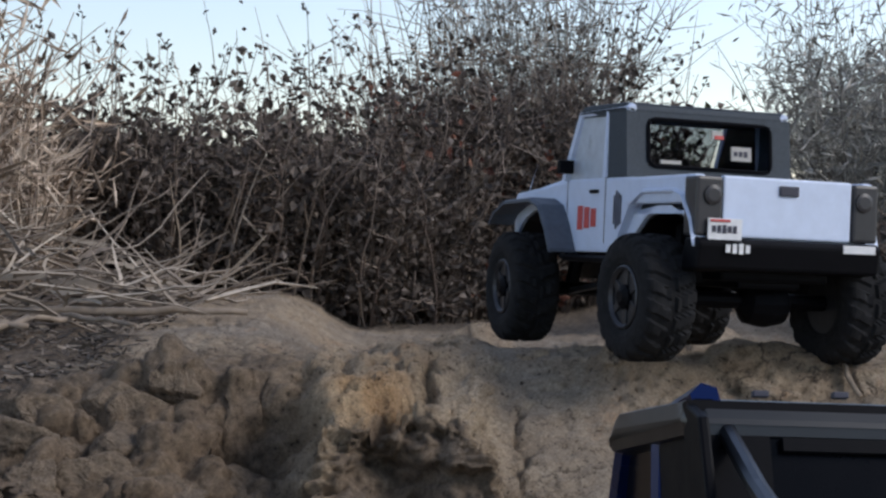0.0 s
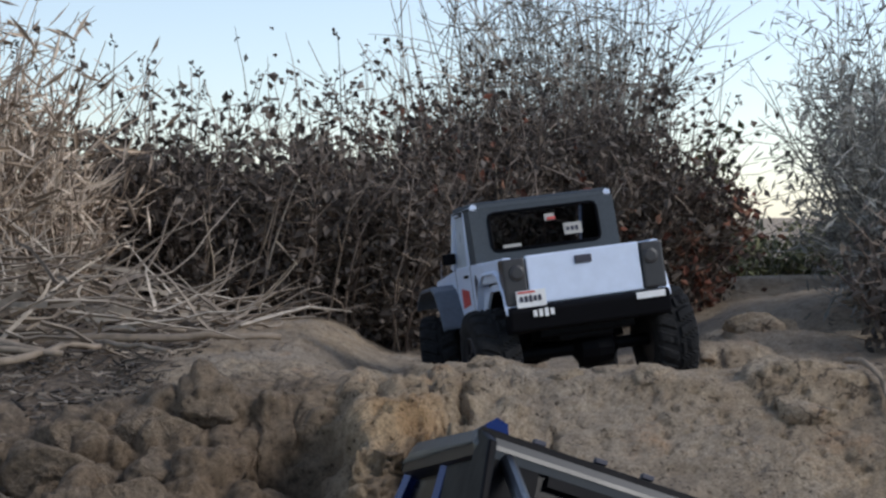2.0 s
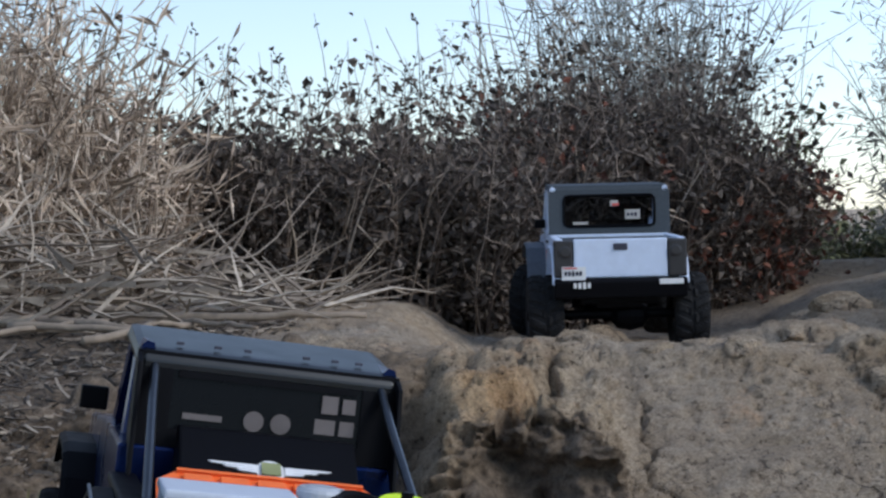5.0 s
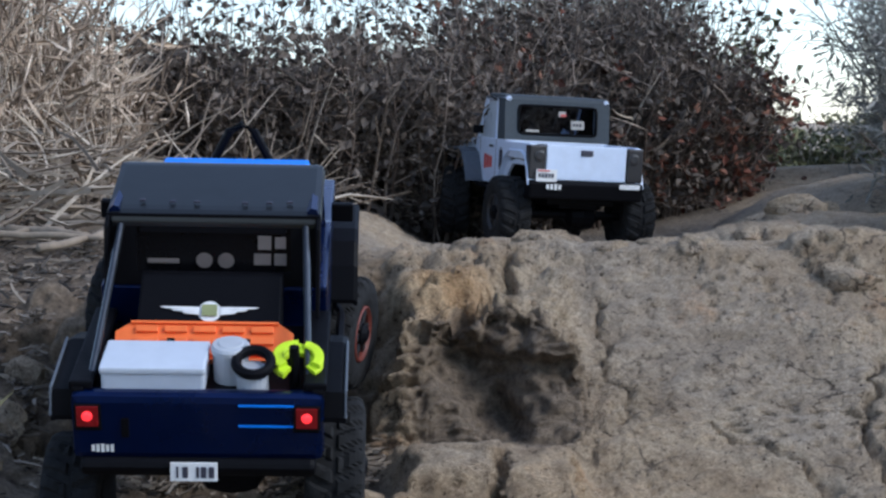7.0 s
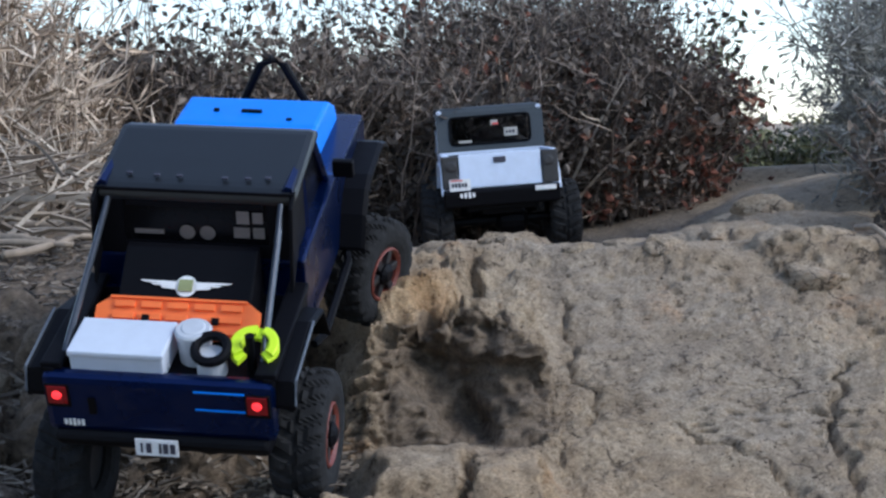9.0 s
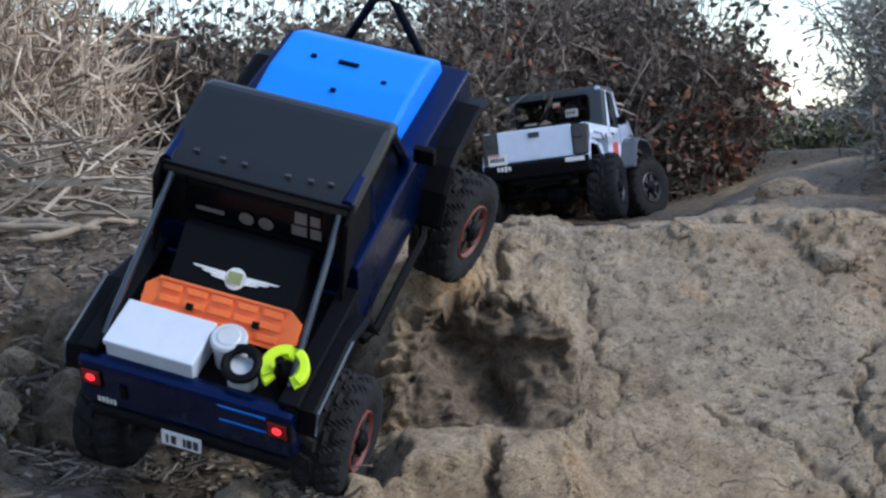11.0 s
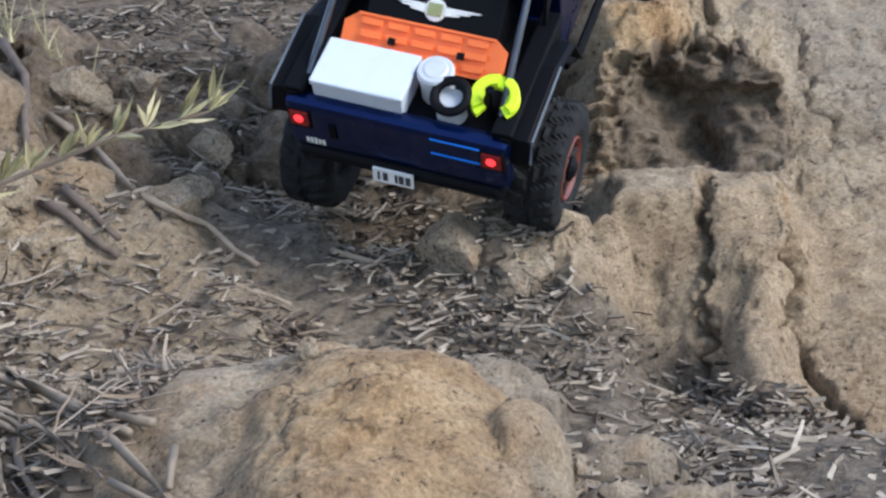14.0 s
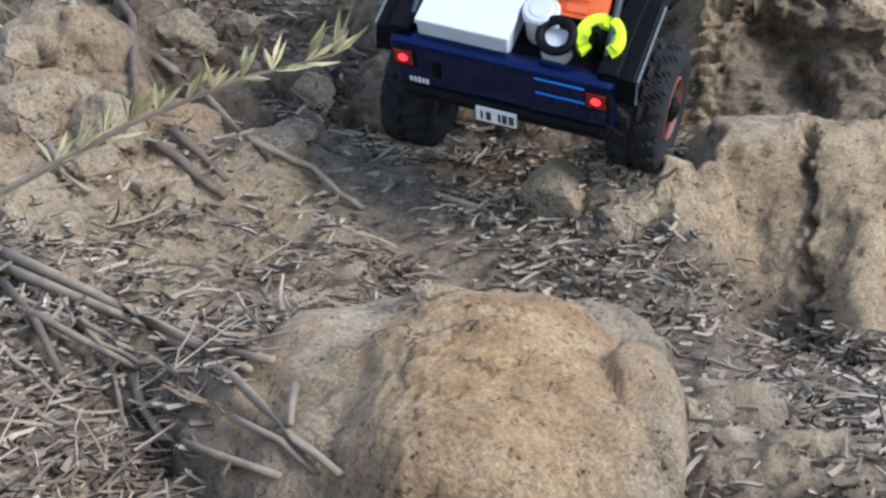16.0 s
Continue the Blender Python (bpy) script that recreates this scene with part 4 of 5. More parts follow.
def blue_truck():
    car = thing("blue_pickup", "small radio-controlled blue pickup with black cab and loaded bed", "toy truck", "radio-controlled trucks")
    tub(M_BLUE, car, tail=-0.218, r=0.075)
    chassis(car)
    underbody(car)
    bm = bmesh.new()
    prism(bm, [(0.06, 0.178), (0.065, 0.205), (0.12, 0.212), (0.178, 0.208), (0.205, 0.19), (0.215, 0.166)], -0.07, 0.07, 0.004)
    b = part("bonnet", bm, M_HOOD, car, "bright blue bonnet")
    for x, y, w in ((0.0, 0.165, 0.02), (-0.035, 0.165, 0.005), (0.04, 0.15, 0.005), (0.0, 0.125, 0.005)):
        plate(b, "bonnet_vent", x, y - 0.02, 0.2115, w, 0.004, M_BLACK, 88, 0.003)
    bm = bmesh.new()
    box(bm, -0.075, 0.075, 0.222, 0.232, 0.118, 0.17, 0.004)
    part("grille", bm, M_BLACK, car)
    for s in (-1, 1):
        bm = bmesh.new()
        box(bm, min(s * 0.096, s * 0.086), max(s * 0.096, s * 0.086), -0.218, -0.08, 0.12, 0.162, 0.003)
        part("bed_side", bm, M_BLACK, car)
        bm = bmesh.new()
        box(bm, min(s * 0.098, s * 0.08), max(s * 0.098, s * 0.08), -0.216, -0.08, 0.159, 0.166, 0.002)
        part("bed_rail", bm, M_BLACK, car)
        bm = bmesh.new()
        tube(bm, [(s * 0.076, -0.066, 0.236), (s * 0.078, -0.1, 0.215), (s * 0.083, -0.2, 0.162)], 0.003, 10)
        part("roll_bar", bm, M_CHROME, car, "bare aluminium roll bar tube")
        bm = bmesh.new()
        box(bm, s * 0.083 - 0.0105, s * 0.083 + 0.0105, -0.2265, -0.2195, 0.129, 0.152, 0.002)
        lamp = part("tail_lamp", bm, M_BLACK, car, "lit red tail lamp")
        bm = bmesh.new()
        box(bm, s * 0.083 - 0.0082, s * 0.083 + 0.0082, -0.2275, -0.2262, 0.1335, 0.1505, 0.0005)
        lens = part("lamp_lens", bm, M_LENS, lamp, "dark red lens")
        bm = bmesh.new()
        lathe(bm, [(0, 0.0042), (0.0012, 0.004), (0.0022, 0.002)], 12, pose(s * 0.083, -0.2272, 0.1425, 0, 0, -90))
        part("bulb", bm, M_LAMP, lamp, "glowing red lamp")
        fender(car, s, 0.155, ((-0.085, 0.108), (-0.07, 0.136), (-0.05, 0.153), (-0.03, 0.158), (0.035, 0.158), (0.06, 0.146), (0.07, 0.134)), 0.075, 0.119, M_BLACK, 0.006)
        fender(car, s, -0.155, ((-0.0625, 0.138), (-0.056, 0.157), (0.02, 0.163), (0.06, 0.15), (0.08, 0.112)), 0.085, 0.1125, M_BLACK, 0.005)
        bm = bmesh.new()
        tube(bm, [(s * 0.1125, -0.2178, 0.138), (s * 0.1125, -0.211, 0.1575), (s * 0.1125, -0.135, 0.1635)], 0.0012, 6)
        part("fender_trim", bm, M_FLARE, car, "grey edge trim")
        side_frame(car, M_BLACK, s, top=0.246, rear=-0.064, front=0.034, base=0.068, pane=M_GLASS, post=M_BLUE)
        bm = bmesh.new()
        tube(bm, [(s * 0.098, -0.08, 0.1), (s * 0.104, -0.06, 0.098), (s * 0.104, 0.06, 0.098), (s * 0.098, 0.08, 0.1)], 0.004, 6)
        part("rock_slider", bm, M_BLACK, car)
        bm = bmesh.new()
        box(bm, min(s * 0.094, s * 0.114), max(s * 0.094, s * 0.114), 0.06, 0.068, 0.19, 0.207, 0.002)
        part("wing_mirror", bm, M_BLACK, car)
    bm = bmesh.new()
    box(bm, -0.096, 0.096, -0.225, -0.208, 0.104, 0.159, 0.0062)
    gate = part("tailgate", bm, M_BLUE, car, "dark blue tailgate")
    # light-blue strips painted as the highlights along the gate's creases
    for z in (0.1515, 0.134):
        plate(gate, "tailgate_glint", 0.052, -0.2252, z, 0.042, 0.0018, M_HOOD, 0, 0.0012)
    plate(gate, "tailgate_latch", -0.055, -0.2255, 0.132, 0.006, 0.016, M_BLACK, 0, 0.003)
    bars(gate, "tailgate_badge", -0.072, -0.2254, 0.114, 0.018, 0.007, 5, M_DECAL)
    bm = bmesh.new()
    prism(bm, [(-0.226, 0.09), (-0.231, 0.1), (-0.226, 0.106), (-0.2, 0.108), (-0.195, 0.086)], -0.09, 0.09, 0.004)
    part("rear_bumper", bm, M_BLACK, car)
    p = plate(car, "number_plate", -0.003, -0.2325, 0.098, 0.036, 0.015, M_DECAL, -8)
    for k, w in enumerate((0.0025, 0.006, 0.003, 0.006, 0.006)):
        x = (-0.0125, -0.0065, 0.003, 0.0075, 0.0135)[k]
        plate(p, "plate_bar", x, -0.0012, 0, w * 0.7, 0.009, M_DECALDK, 0, 0.001)
    bm = bmesh.new()
    box(bm, -0.086, 0.086, -0.215, -0.08, 0.1485, 0.151)
    part("bed_floor", bm, M_BLACK, car)
    # black spare-wheel cover that slopes from bed to cab, with a winged emblem
    bm = bmesh.new()
    prism(bm, [(-0.148, 0.151), (-0.15, 0.156), (-0.088, 0.2), (-0.08, 0.2), (-0.08, 0.151)], -0.058, 0.058, 0.002)
    deck = part("bed_cover", bm, M_BLACK, car)
    tilt = 35.4
    bm = bmesh.new()
    lathe(bm, [(0, 0.0095), (0.0012, 0.0095)], 18, pose(0, 0, 0, 0, 90, 0))
    for s in (-1, 1):
        for k in range(3):
            w = 0.031 - k * 0.009
            y = 0.0024 - k * 0.0024
            vs = [bm.verts.new((s * 0.009, y + 0.0012, 0.001)), bm.verts.new((s * (0.009 + w), y + 0.0014, 0.001)), bm.verts.new((s * (0.009 + w * 0.9), y, 0.001)), bm.verts.new((s * 0.009, y - 0.0012, 0.001))]
            vs2 = [bm.verts.new(v.co - Vector((0, 0, 0.001))) for v in vs]
            bm.faces.new(vs)
            for a in range(4):
                bm.faces.new((vs[a], vs2[a], vs2[(a + 1) % 4], vs[(a + 1) % 4]))
    em = part("emblem", bm, M_DECAL, deck, "pale winged emblem")
    em.matrix_basis = pose(0, -0.117, 0.1803, tilt)
    plate(em, "emblem_centre", 0, 0, 0.0018, 0.0125, 0.0105, M_OLIVEPLAIN, 90, 0.001)
    # cargo
    bm = bmesh.new()
    box(bm, -0.074, 0.004, -0.212, -0.165, 0.151, 0.174, 0.002)
    cb = part("cargo_box", bm, M_CARD, car, "white oblong cargo box")
    bm = bmesh.new()
    box(bm, -0.0752, 0.0052, -0.2132, -0.1638, 0.1705, 0.1765, 0.002)
    part("lid", bm, M_CARD, cb)
    bm = bmesh.new()
    prism_board(bm)
    ob = part("recovery_board", bm, M_ORANGE, car, "orange recovery board with slots")
    ob.matrix_basis = pose(-0.002, -0.144, 0.164, 36, 0, 0)
    for s in (-0.026, 0.034):
        plate(ob, "board_bolt", s, -0.002, 0.0065, 0.006, 0.006, M_BLACK, 90, 0.003)
    bm = bmesh.new()
    m = pose(0.022, -0.178, 0.151, 0, -90, 0)
    lathe(bm, [(0, 0.0135), (0.024, 0.0142), (0.027, 0.0125), (0.029, 0.0122), (0.031, 0.009)], 20, m)
    can = part("canister", bm, M_CAN, car, "milky round canister")
    bm = bmesh.new()
    lathe(bm, [(0, 0.0155), (0.004, 0.0155), (0.006, 0.014)], 20, pose(0.022, -0.178, 0.175, 0, -90, 0))
    part("lid", bm, M_CAN, can)
    bm = bmesh.new()
    lathe(bm, [(0, 0.0125), (0.017, 0.0125), (0.019, 0.011)], 20, pose(0.04, -0.196, 0.151, 0, -90, 0))
    part("cup", bm, M_CAN, car)
    bm = bmesh.new()
    ring(bm, 0.0135, 0.0042, 0.0)
    ob = part("rubber_ring", bm, M_BLACK, car, "black rubber ring")
    ob.matrix_basis = pose(0.041, -0.196, 0.174, 18, 0, 0)
    bm = bmesh.new()
    arc_band(bm, 0.0095, 0.0205, 0.005, -55, 232)
    ob = part("tow_strap", bm, M_LIME, car, "coiled lime green tow strap")
    ob.matrix_basis = pose(0.074, -0.186, 0.168, 14, 0, 10)
    for r0, r1, z, a0, a1 in ((0.0125, 0.0205, 0.005, -40, 60), (0.0105, 0.0195, 0.005, 80, 215)):
        bm = bmesh.new()
        arc_band(bm, r0, r1, 0.004, a0, a1)
        fold = part("strap_fold", bm, M_LIME, ob)
        fold.matrix_basis = pose(0, 0, z)
    bm = bmesh.new()
    tube(bm, [(0.072, -0.19, 0.15), (0.072, -0.19, 0.185)], 0.004, 8)
    part("strap_post", bm, M_BLACK, car)
    # cab
    hw, zb, zt = cab(car, M_BLACK, roof_material=M_ROOF, rear=-0.074, top=0.255, front=0.036, tip=-0.008, brow=0.002, wide=0.003)
    for s in (-1, 1):
        bm = bmesh.new()
        prism(bm, [(-0.0745, 0.186), (-0.098, 0.166), (-0.0795, 0.238), (-0.0665, 0.244)], min(s * 0.085, s * 0.0885), max(s * 0.085, s * 0.0885), 0.001)
        part("sail_panel", bm, M_BLACK, car)
    bm = bmesh.new()
    prism_y(bm, -hw, hw, zb, zt, -0.0725, 0.0015, 0.184, 0.255)
    pane = part("rear_window", bm, M_GLASS, car, "dark rear window with round and square stickers")
    bm = bmesh.new()
    prism_y(bm, -0.06, 0.06, 0.230, 0.234, -0.0755, 0.003, 0.184, 0.255)
    part("window_trim", bm, M_BLACK, pane)
    for x in (-0.008, 0.01):
        bm = bmesh.new()
        lathe(bm, [(0, 0.0068), (0.0008, 0.0068)], 16, pose(x, -0.0712, 0.206, 0, 0, -90))
        part("round_sticker", bm, M_STICKER, pane)
    for x, z, w, h in ((0.048, 0.222, 0.011, 0.012), (0.061, 0.222, 0.009, 0.010), (0.046, 0.207, 0.014, 0.010), (0.061, 0.207, 0.010, 0.010)):
        plate(pane, "square_sticker", x - 0.006, -0.0702, z, w, h, M_STICKER, -6, 0.001)
    plate(pane, "bar_sticker", -0.042, -0.0712, 0.205, 0.026, 0.004, M_STICKER, -6, 0.001)
    bm = bmesh.new()
    prism(bm, [(0.07, 0.19), (0.067, 0.19), (0.032, 0.248), (0.035, 0.248)], -0.08, 0.08)
    part("windscreen", bm, M_GLASS, car)
    for x, y in ((-0.06, -0.05), (-0.035, -0.052), (-0.015, -0.052), (0.025, -0.053), (0.045, -0.052), (0.062, -0.05)):
        plate(car, "roof_rivet", x, y, 0.2505, 0.005, 0.003, M_DECALDK, 90, 0.002)
    bm = bmesh.new()
    box(bm, -0.09, 0.09, 0.235, 0.25, 0.1, 0.122, 0.004)
    part("front_bumper", bm, M_BLACK, car)
    bm = bmesh.new()
    tube(bm, [(-0.045, 0.235, 0.12), (-0.04, 0.238, 0.16), (-0.012, 0.24, 0.215), (0, 0.24, 0.222), (0.012, 0.24, 0.215), (0.04, 0.238, 0.16), (0.045, 0.235, 0.12)], 0.0045, 8)
    part("bull_bar", bm, M_BLACK, car, "black hooped bull bar")
    wheels = [add_wheel(car, x, y, M_REDRIM, 0.057, 0.045) for x in (-0.107, 0.104) for y in (-0.155, 0.155)]
    return car, wheels


def arc_band(bm, r0, r1, h, a0, a1, n=22):
    """A flat band bent along part of a circle."""
    rings = []
    for k in range(n + 1):
        a = radians(a0 + (a1 - a0) * k / n)
        c, q = math.cos(a), math.sin(a)
        rings.append([bm.verts.new((c * r, q * r, z)) for r, z in ((r0, 0), (r1, 0), (r1, h * 0.8), (r1 - 0.001, h), (r0 + 0.001, h), (r0, h * 0.8))])
    for a, b in zip(rings, rings[1:]):
        for k in range(6):
            bm.faces.new((a[k], a[(k + 1) % 6], b[(k + 1) % 6], b[k]))
    bm.faces.new(rings[0][::-1])
    bm.faces.new(rings[-1])
    bmesh.ops.recalc_face_normals(bm, faces=bm.faces)


def ring(bm, R, r, flat):
    n, k = 26, 8
    rings = []
    for a in range(n):
        t = 2 * math.pi * a / n
        c = Vector((math.cos(t) * R, math.sin(t) * R, 0))
        o = Vector((math.cos(t), math.sin(t), 0))
        rings.append([bm.verts.new(c + o * r * math.cos(q) + Vector((0, 0, r * (1 - flat * 0.4) * math.sin(q)))) for q in (2 * math.pi * s / k for s in range(k))])
    for a in range(n):
        b = (a + 1) % n
        for s in range(k):
            bm.faces.new((rings[a][s], rings[b][s], rings[b][(s + 1) % k], rings[a][(s + 1) % k]))


def prism_board(bm):
    """A recovery board: a long plate with clipped corners, ribs and slots between them."""
    L, Wd = 0.071, 0.0175
    pts = [(-L, -Wd * 0.5), (-L + 0.012, -Wd), (L - 0.012, -Wd), (L, -Wd * 0.5), (L, Wd * 0.5), (L - 0.012, Wd), (-L + 0.012, Wd), (-L, Wd * 0.5)]
    lo = [bm.verts.new((x, y, 0)) for x, y in pts]
    hi = [bm.verts.new((x, y, 0.003)) for x, y in pts]
    bm.faces.new(lo[::-1])
    bm.faces.new(hi)
    for k in range(8):
        bm.faces.new((lo[k], lo[(k + 1) % 8], hi[(k + 1) % 8], hi[k]))
    for row in (-0.0105, 0.0, 0.0105):
        for c in range(5):
            x = -0.046 + c * 0.023
            w = 0.009 if row else 0.0095
            box(bm, x - w, x + w, row - 0.0028, row + 0.0028, 0.003, 0.0062, 0.0008)
    for s in (-1, 1):
        box(bm, -L + 0.012, L - 0.012, min(s * Wd, s * (Wd - 0.002)), max(s * Wd, s * (Wd - 0.002)), 0.003, 0.006)


M_OLIVEPLAIN = plain("olive_disc", (0.25, 0.27, 0.12), 0.6)
M_STICKER = plain("faded_sticker", (0.13, 0.11, 0.105), 0.6)
WHITE_TRUCK, WHITE_WHEELS = white_truck()
BLUE_TRUCK, BLUE_WHEELS = blue_truck()


# ---- sticks and litter ----
def lying(x0, y0, x1, y1, lift=0.006, n=8, crook=0.012):
    """Points of a stick that lies along the ground from one place to another."""
    pts = []
    for k in range(n + 1):
        t = k / n
        x, y = x0 + (x1 - x0) * t, y0 + (y1 - y0) * t
        x, y = x + np.random.randn() * crook * (0 < k < n), y + np.random.randn() * crook * (0 < k < n)
        pts.append((x, y, height_at(x, y) + lift))
    return pts


def stick(label, pts, r0, r1, material=None, group="fallen sticks"):
    bm = bmesh.new()
    smooth = [Vector(pts[0])]
    for a, b in zip(pts, pts[1:]):
        a, b = Vector(a), Vector(b)
        for t in (0.5, 1.0):
            smooth.append(a.lerp(b, t) + Vector(np.random.randn(3)) * r0 * 0.12)
    tube(bm, smooth, r0, 7, r1)
    me = bpy.data.meshes.new("stick")
    bm.to_mesh(me)
    bm.free()
    me.materials.append(material or M_STICK)
    for p in me.polygons:
        p.use_smooth = True
    return tagged(new("stick", me), label, "stick", group)


def trail(places, lift=0.008):
    return [(x, y, height_at(x, y) + lift) for x, y in places]


def stone(label, x, y, r, seed, flat=0.75, sunk=0.3, group="stones in the bank", loam_shade=0.0):
    """A weathered lump of sandstone, partly sunk in the ground."""
    rnd = np.random.RandomState(seed)
    bm = bmesh.new()
    bmesh.ops.create_icosphere(bm, subdivisions=5, radius=1.0)
    co = np.array([v.co for v in bm.verts])
    cuts = rnd.randn(9, 3)
    cuts /= np.linalg.norm(cuts, axis=1)[:, None]
    # flattened faces, then pits and grain
    reach = np.min(np.where(co @ cuts.T > 0.05, (0.5 + 0.3 * rnd.rand(9)) / np.maximum(co @ cuts.T, 0.05), 9.0), axis=1)
    rad = np.minimum(reach, 1.0) * 1.25
    o = rnd.rand(3) * 50
    u, w = co[:, 0] * 1.3 + co[:, 2] * 0.7 + o[0], co[:, 1] * 1.2 - co[:, 2] * 0.9 + o[1]
    rad = rad + 0.16 * fbm(u * 1.6, w * 1.6, 4, 3, 0.55) + 0.06 * (billow(u * 5, w * 5, 3, 8) - 0.5)
    turn = rnd.rand() * math.pi
    stretch = 1.0 + 0.35 * rnd.rand()
    co = co * rad[:, None] * np.array([r * stretch, r / stretch ** 0.5, r * flat])
    c, q = math.cos(turn), math.sin(turn) * 0.6
    for v, p in zip(bm.verts, co):
        v.co = (p[0] * c - p[1] * q, p[0] * q + p[1] * c, p[2])
    me = bpy.data.meshes.new("stone")
    bm.to_mesh(me)
    bm.free()
    me.materials.append(M_GROUND)
    me.polygons.foreach_set("use_smooth", np.ones(len(me.polygons), bool))
    me.attributes.new("loam_shade", 'FLOAT', 'POINT').data.foreach_set("value", np.full(len(me.vertices), loam_shade, np.float32))
    ob = new("stone", me)
    z = min(height_at(x + dx * r, y + dy * r) for dx in (-0.6, 0, 0.6) for dy in (-0.6, 0, 0.6))
    ob.matrix_basis = pose(x, y, z + r * flat * (1 - 2 * sunk), 0, 0, 0)
    return tagged(ob, label, "stone", group)


def straight(a, b, lift, n=6, crook=0.0012):
    """A rigid stick propped over the ground: ends lie on it, the middle clears it."""
    a, b = Vector((*a, height_at(*a) + lift)), Vector((*b, height_at(*b) + lift))
    pts = [a.lerp(b, k / n) + Vector(np.random.randn(3)) * crook * (0 < k < n) for k in range(n + 1)]
    return [Vector((p.x, p.y, max(p.z, height_at(p.x, p.y) + lift))) for p in pts]


np.random.seed(5)
PALE = "long bleached branch lying on the near bank"
stick(PALE, trail(((-0.569, 1.129), (-0.462, 1.076), (-0.361, 0.949), (-0.296, 0.889)), 0.012), 0.0048, 0.003)
stick(PALE, trail(((-0.565, 1.117), (-0.471, 1.062), (-0.408, 1.036), (-0.311, 0.890)), 0.012), 0.0042, 0.0026)
stick("dark thin branch lying on the near bank", trail(((-0.411, 1.037), (-0.319, 0.884), (-0.271, 0.833), (-0.241, 0.813)), 0.012), 0.0036, 0.0024)
stick("dark thin branch lying on the near bank", trail(((-0.500, 1.021), (-0.427, 0.993), (-0.332, 0.877)), 0.01), 0.0032, 0.002)
stick("crooked pale branch lying on the near bank", trail(((-0.415, 0.977), (-0.407, 0.962), (-0.371, 0.897), (-0.327, 0.855), (-0.279, 0.825)), 0.01), 0.0036, 0.0026)
stick("brown branch slanting down the near bank", trail(((-0.552, 1.093), (-0.496, 1.016), (-0.460, 0.964)), 0.012), 0.0042, 0.0026, M_BROWN)
stick("short grey splinter on the near bank", trail(((-0.279, 0.872), (-0.275, 0.839)), 0.008), 0.003, 0.002)
stick("thin grey twig on the near bank", trail(((-0.316, 0.863), (-0.280, 0.836), (-0.258, 0.824)), 0.008), 0.0026, 0.0018)
for a, b, r in (((-0.53, 1.07), (-0.41, 0.99), 0.0022), ((-0.48, 1.04), (-0.35, 0.91), 0.0018), ((-0.44, 1.0), (-0.39, 0.9), 0.0016), ((-0.52, 0.99), (-0.44, 0.93), 0.0018), ((-0.39, 0.98), (-0.31, 0.95), 0.0016), ((-0.49, 0.93), (-0.4, 0.88), 0.002)):
    stick("thin grey twig on the near bank", straight(a, b, 0.006), r * 1.3, r * 0.8)
stick("thin pale root trailing down the gully bank", trail(((-0.559, 1.506), (-0.515, 1.492), (-0.453, 1.396), (-0.411, 1.365), (-0.385, 1.394), (-0.352, 1.365), (-0.331, 1.357)), 0.01), 0.0044, 0.0028)
ROOT = "dark root under the gully bank"
stick(ROOT, trail(((-0.513, 1.339), (-0.483, 1.326), (-0.456, 1.322), (-0.442, 1.318))), 0.0058, 0.0032, M_BROWN)
stick(ROOT, trail(((-0.497, 1.349), (-0.468, 1.336), (-0.442, 1.322)), 0.012), 0.005, 0.003, M_BROWN)
stick(ROOT, trail(((-0.628, 1.586), (-0.582, 1.514), (-0.552, 1.422), (-0.534, 1.372)), 0.014), 0.005, 0.003, M_BROWN)
stick("pale root hanging down the gully bank", trail(((-0.620, 1.451), (-0.600, 1.414)), 0.014), 0.0046, 0.003)
stick("pale root hanging down the gully bank", trail(((-0.590, 1.297), (-0.565, 1.266), (-0.544, 1.264)), 0.01), 0.0036, 0.0022)
stick("thin twig on the gully litter", lying(-0.1, 1.2, 0.03, 1.1, 0.008, 6, 0.004), 0.0022, 0.001)
stick("thin twig on the gully litter", lying(-0.24, 1.42, -0.2, 1.36, 0.01, 5, 0.005), 0.0028, 0.0014)
stick("thin twig on the gully litter", lying(-0.27, 1.38, -0.2, 1.34, 0.01, 5, 0.005), 0.0032, 0.0016)
for a, b, r in (((0.226, 1.285), (0.29, 1.363), 0.005), ((0.24, 1.28), (0.315, 1.371), 0.0085), ((0.262, 1.275), (0.323, 1.36), 0.007), ((0.283, 1.29), (0.331, 1.396), 0.0055)):
    stick("splintered pale driftwood against the rock", straight(a, b, 0.006, crook=0.0025), r * 1.1, r * 0.35)
stick("bent pale root beside the rim", lying(0.515, 1.86, 0.545, 1.76, 0.012, 5, 0.006), 0.004, 0.003)
for a, b, r in (((-0.62, 2.15), (-0.42, 2.1), 0.006), ((-0.5, 2.06), (-0.36, 2.2), 0.006), ((-0.46, 2.25), (-0.16, 2.3), 0.007), ((-0.75, 2.3), (-0.45, 2.12), 0.009), ((-0.58, 2.4), (-0.3, 2.35), 0.006),
                ((-0.4, 2.2), (-0.28, 2.05), 0.004), ((-0.7, 2.05), (-0.5, 2.2), 0.005), ((-0.85, 2.25), (-0.6, 2.2), 0.012), ((-0.5, 2.6), (-0.25, 2.72), 0.005), ((-0.42, 2.75), (-0.36, 2.7), 0.006)):
    stick("bleached dead stick in the brush pile", straight(a, b, 0.02), r, r * 0.6, group="brush pile sticks")


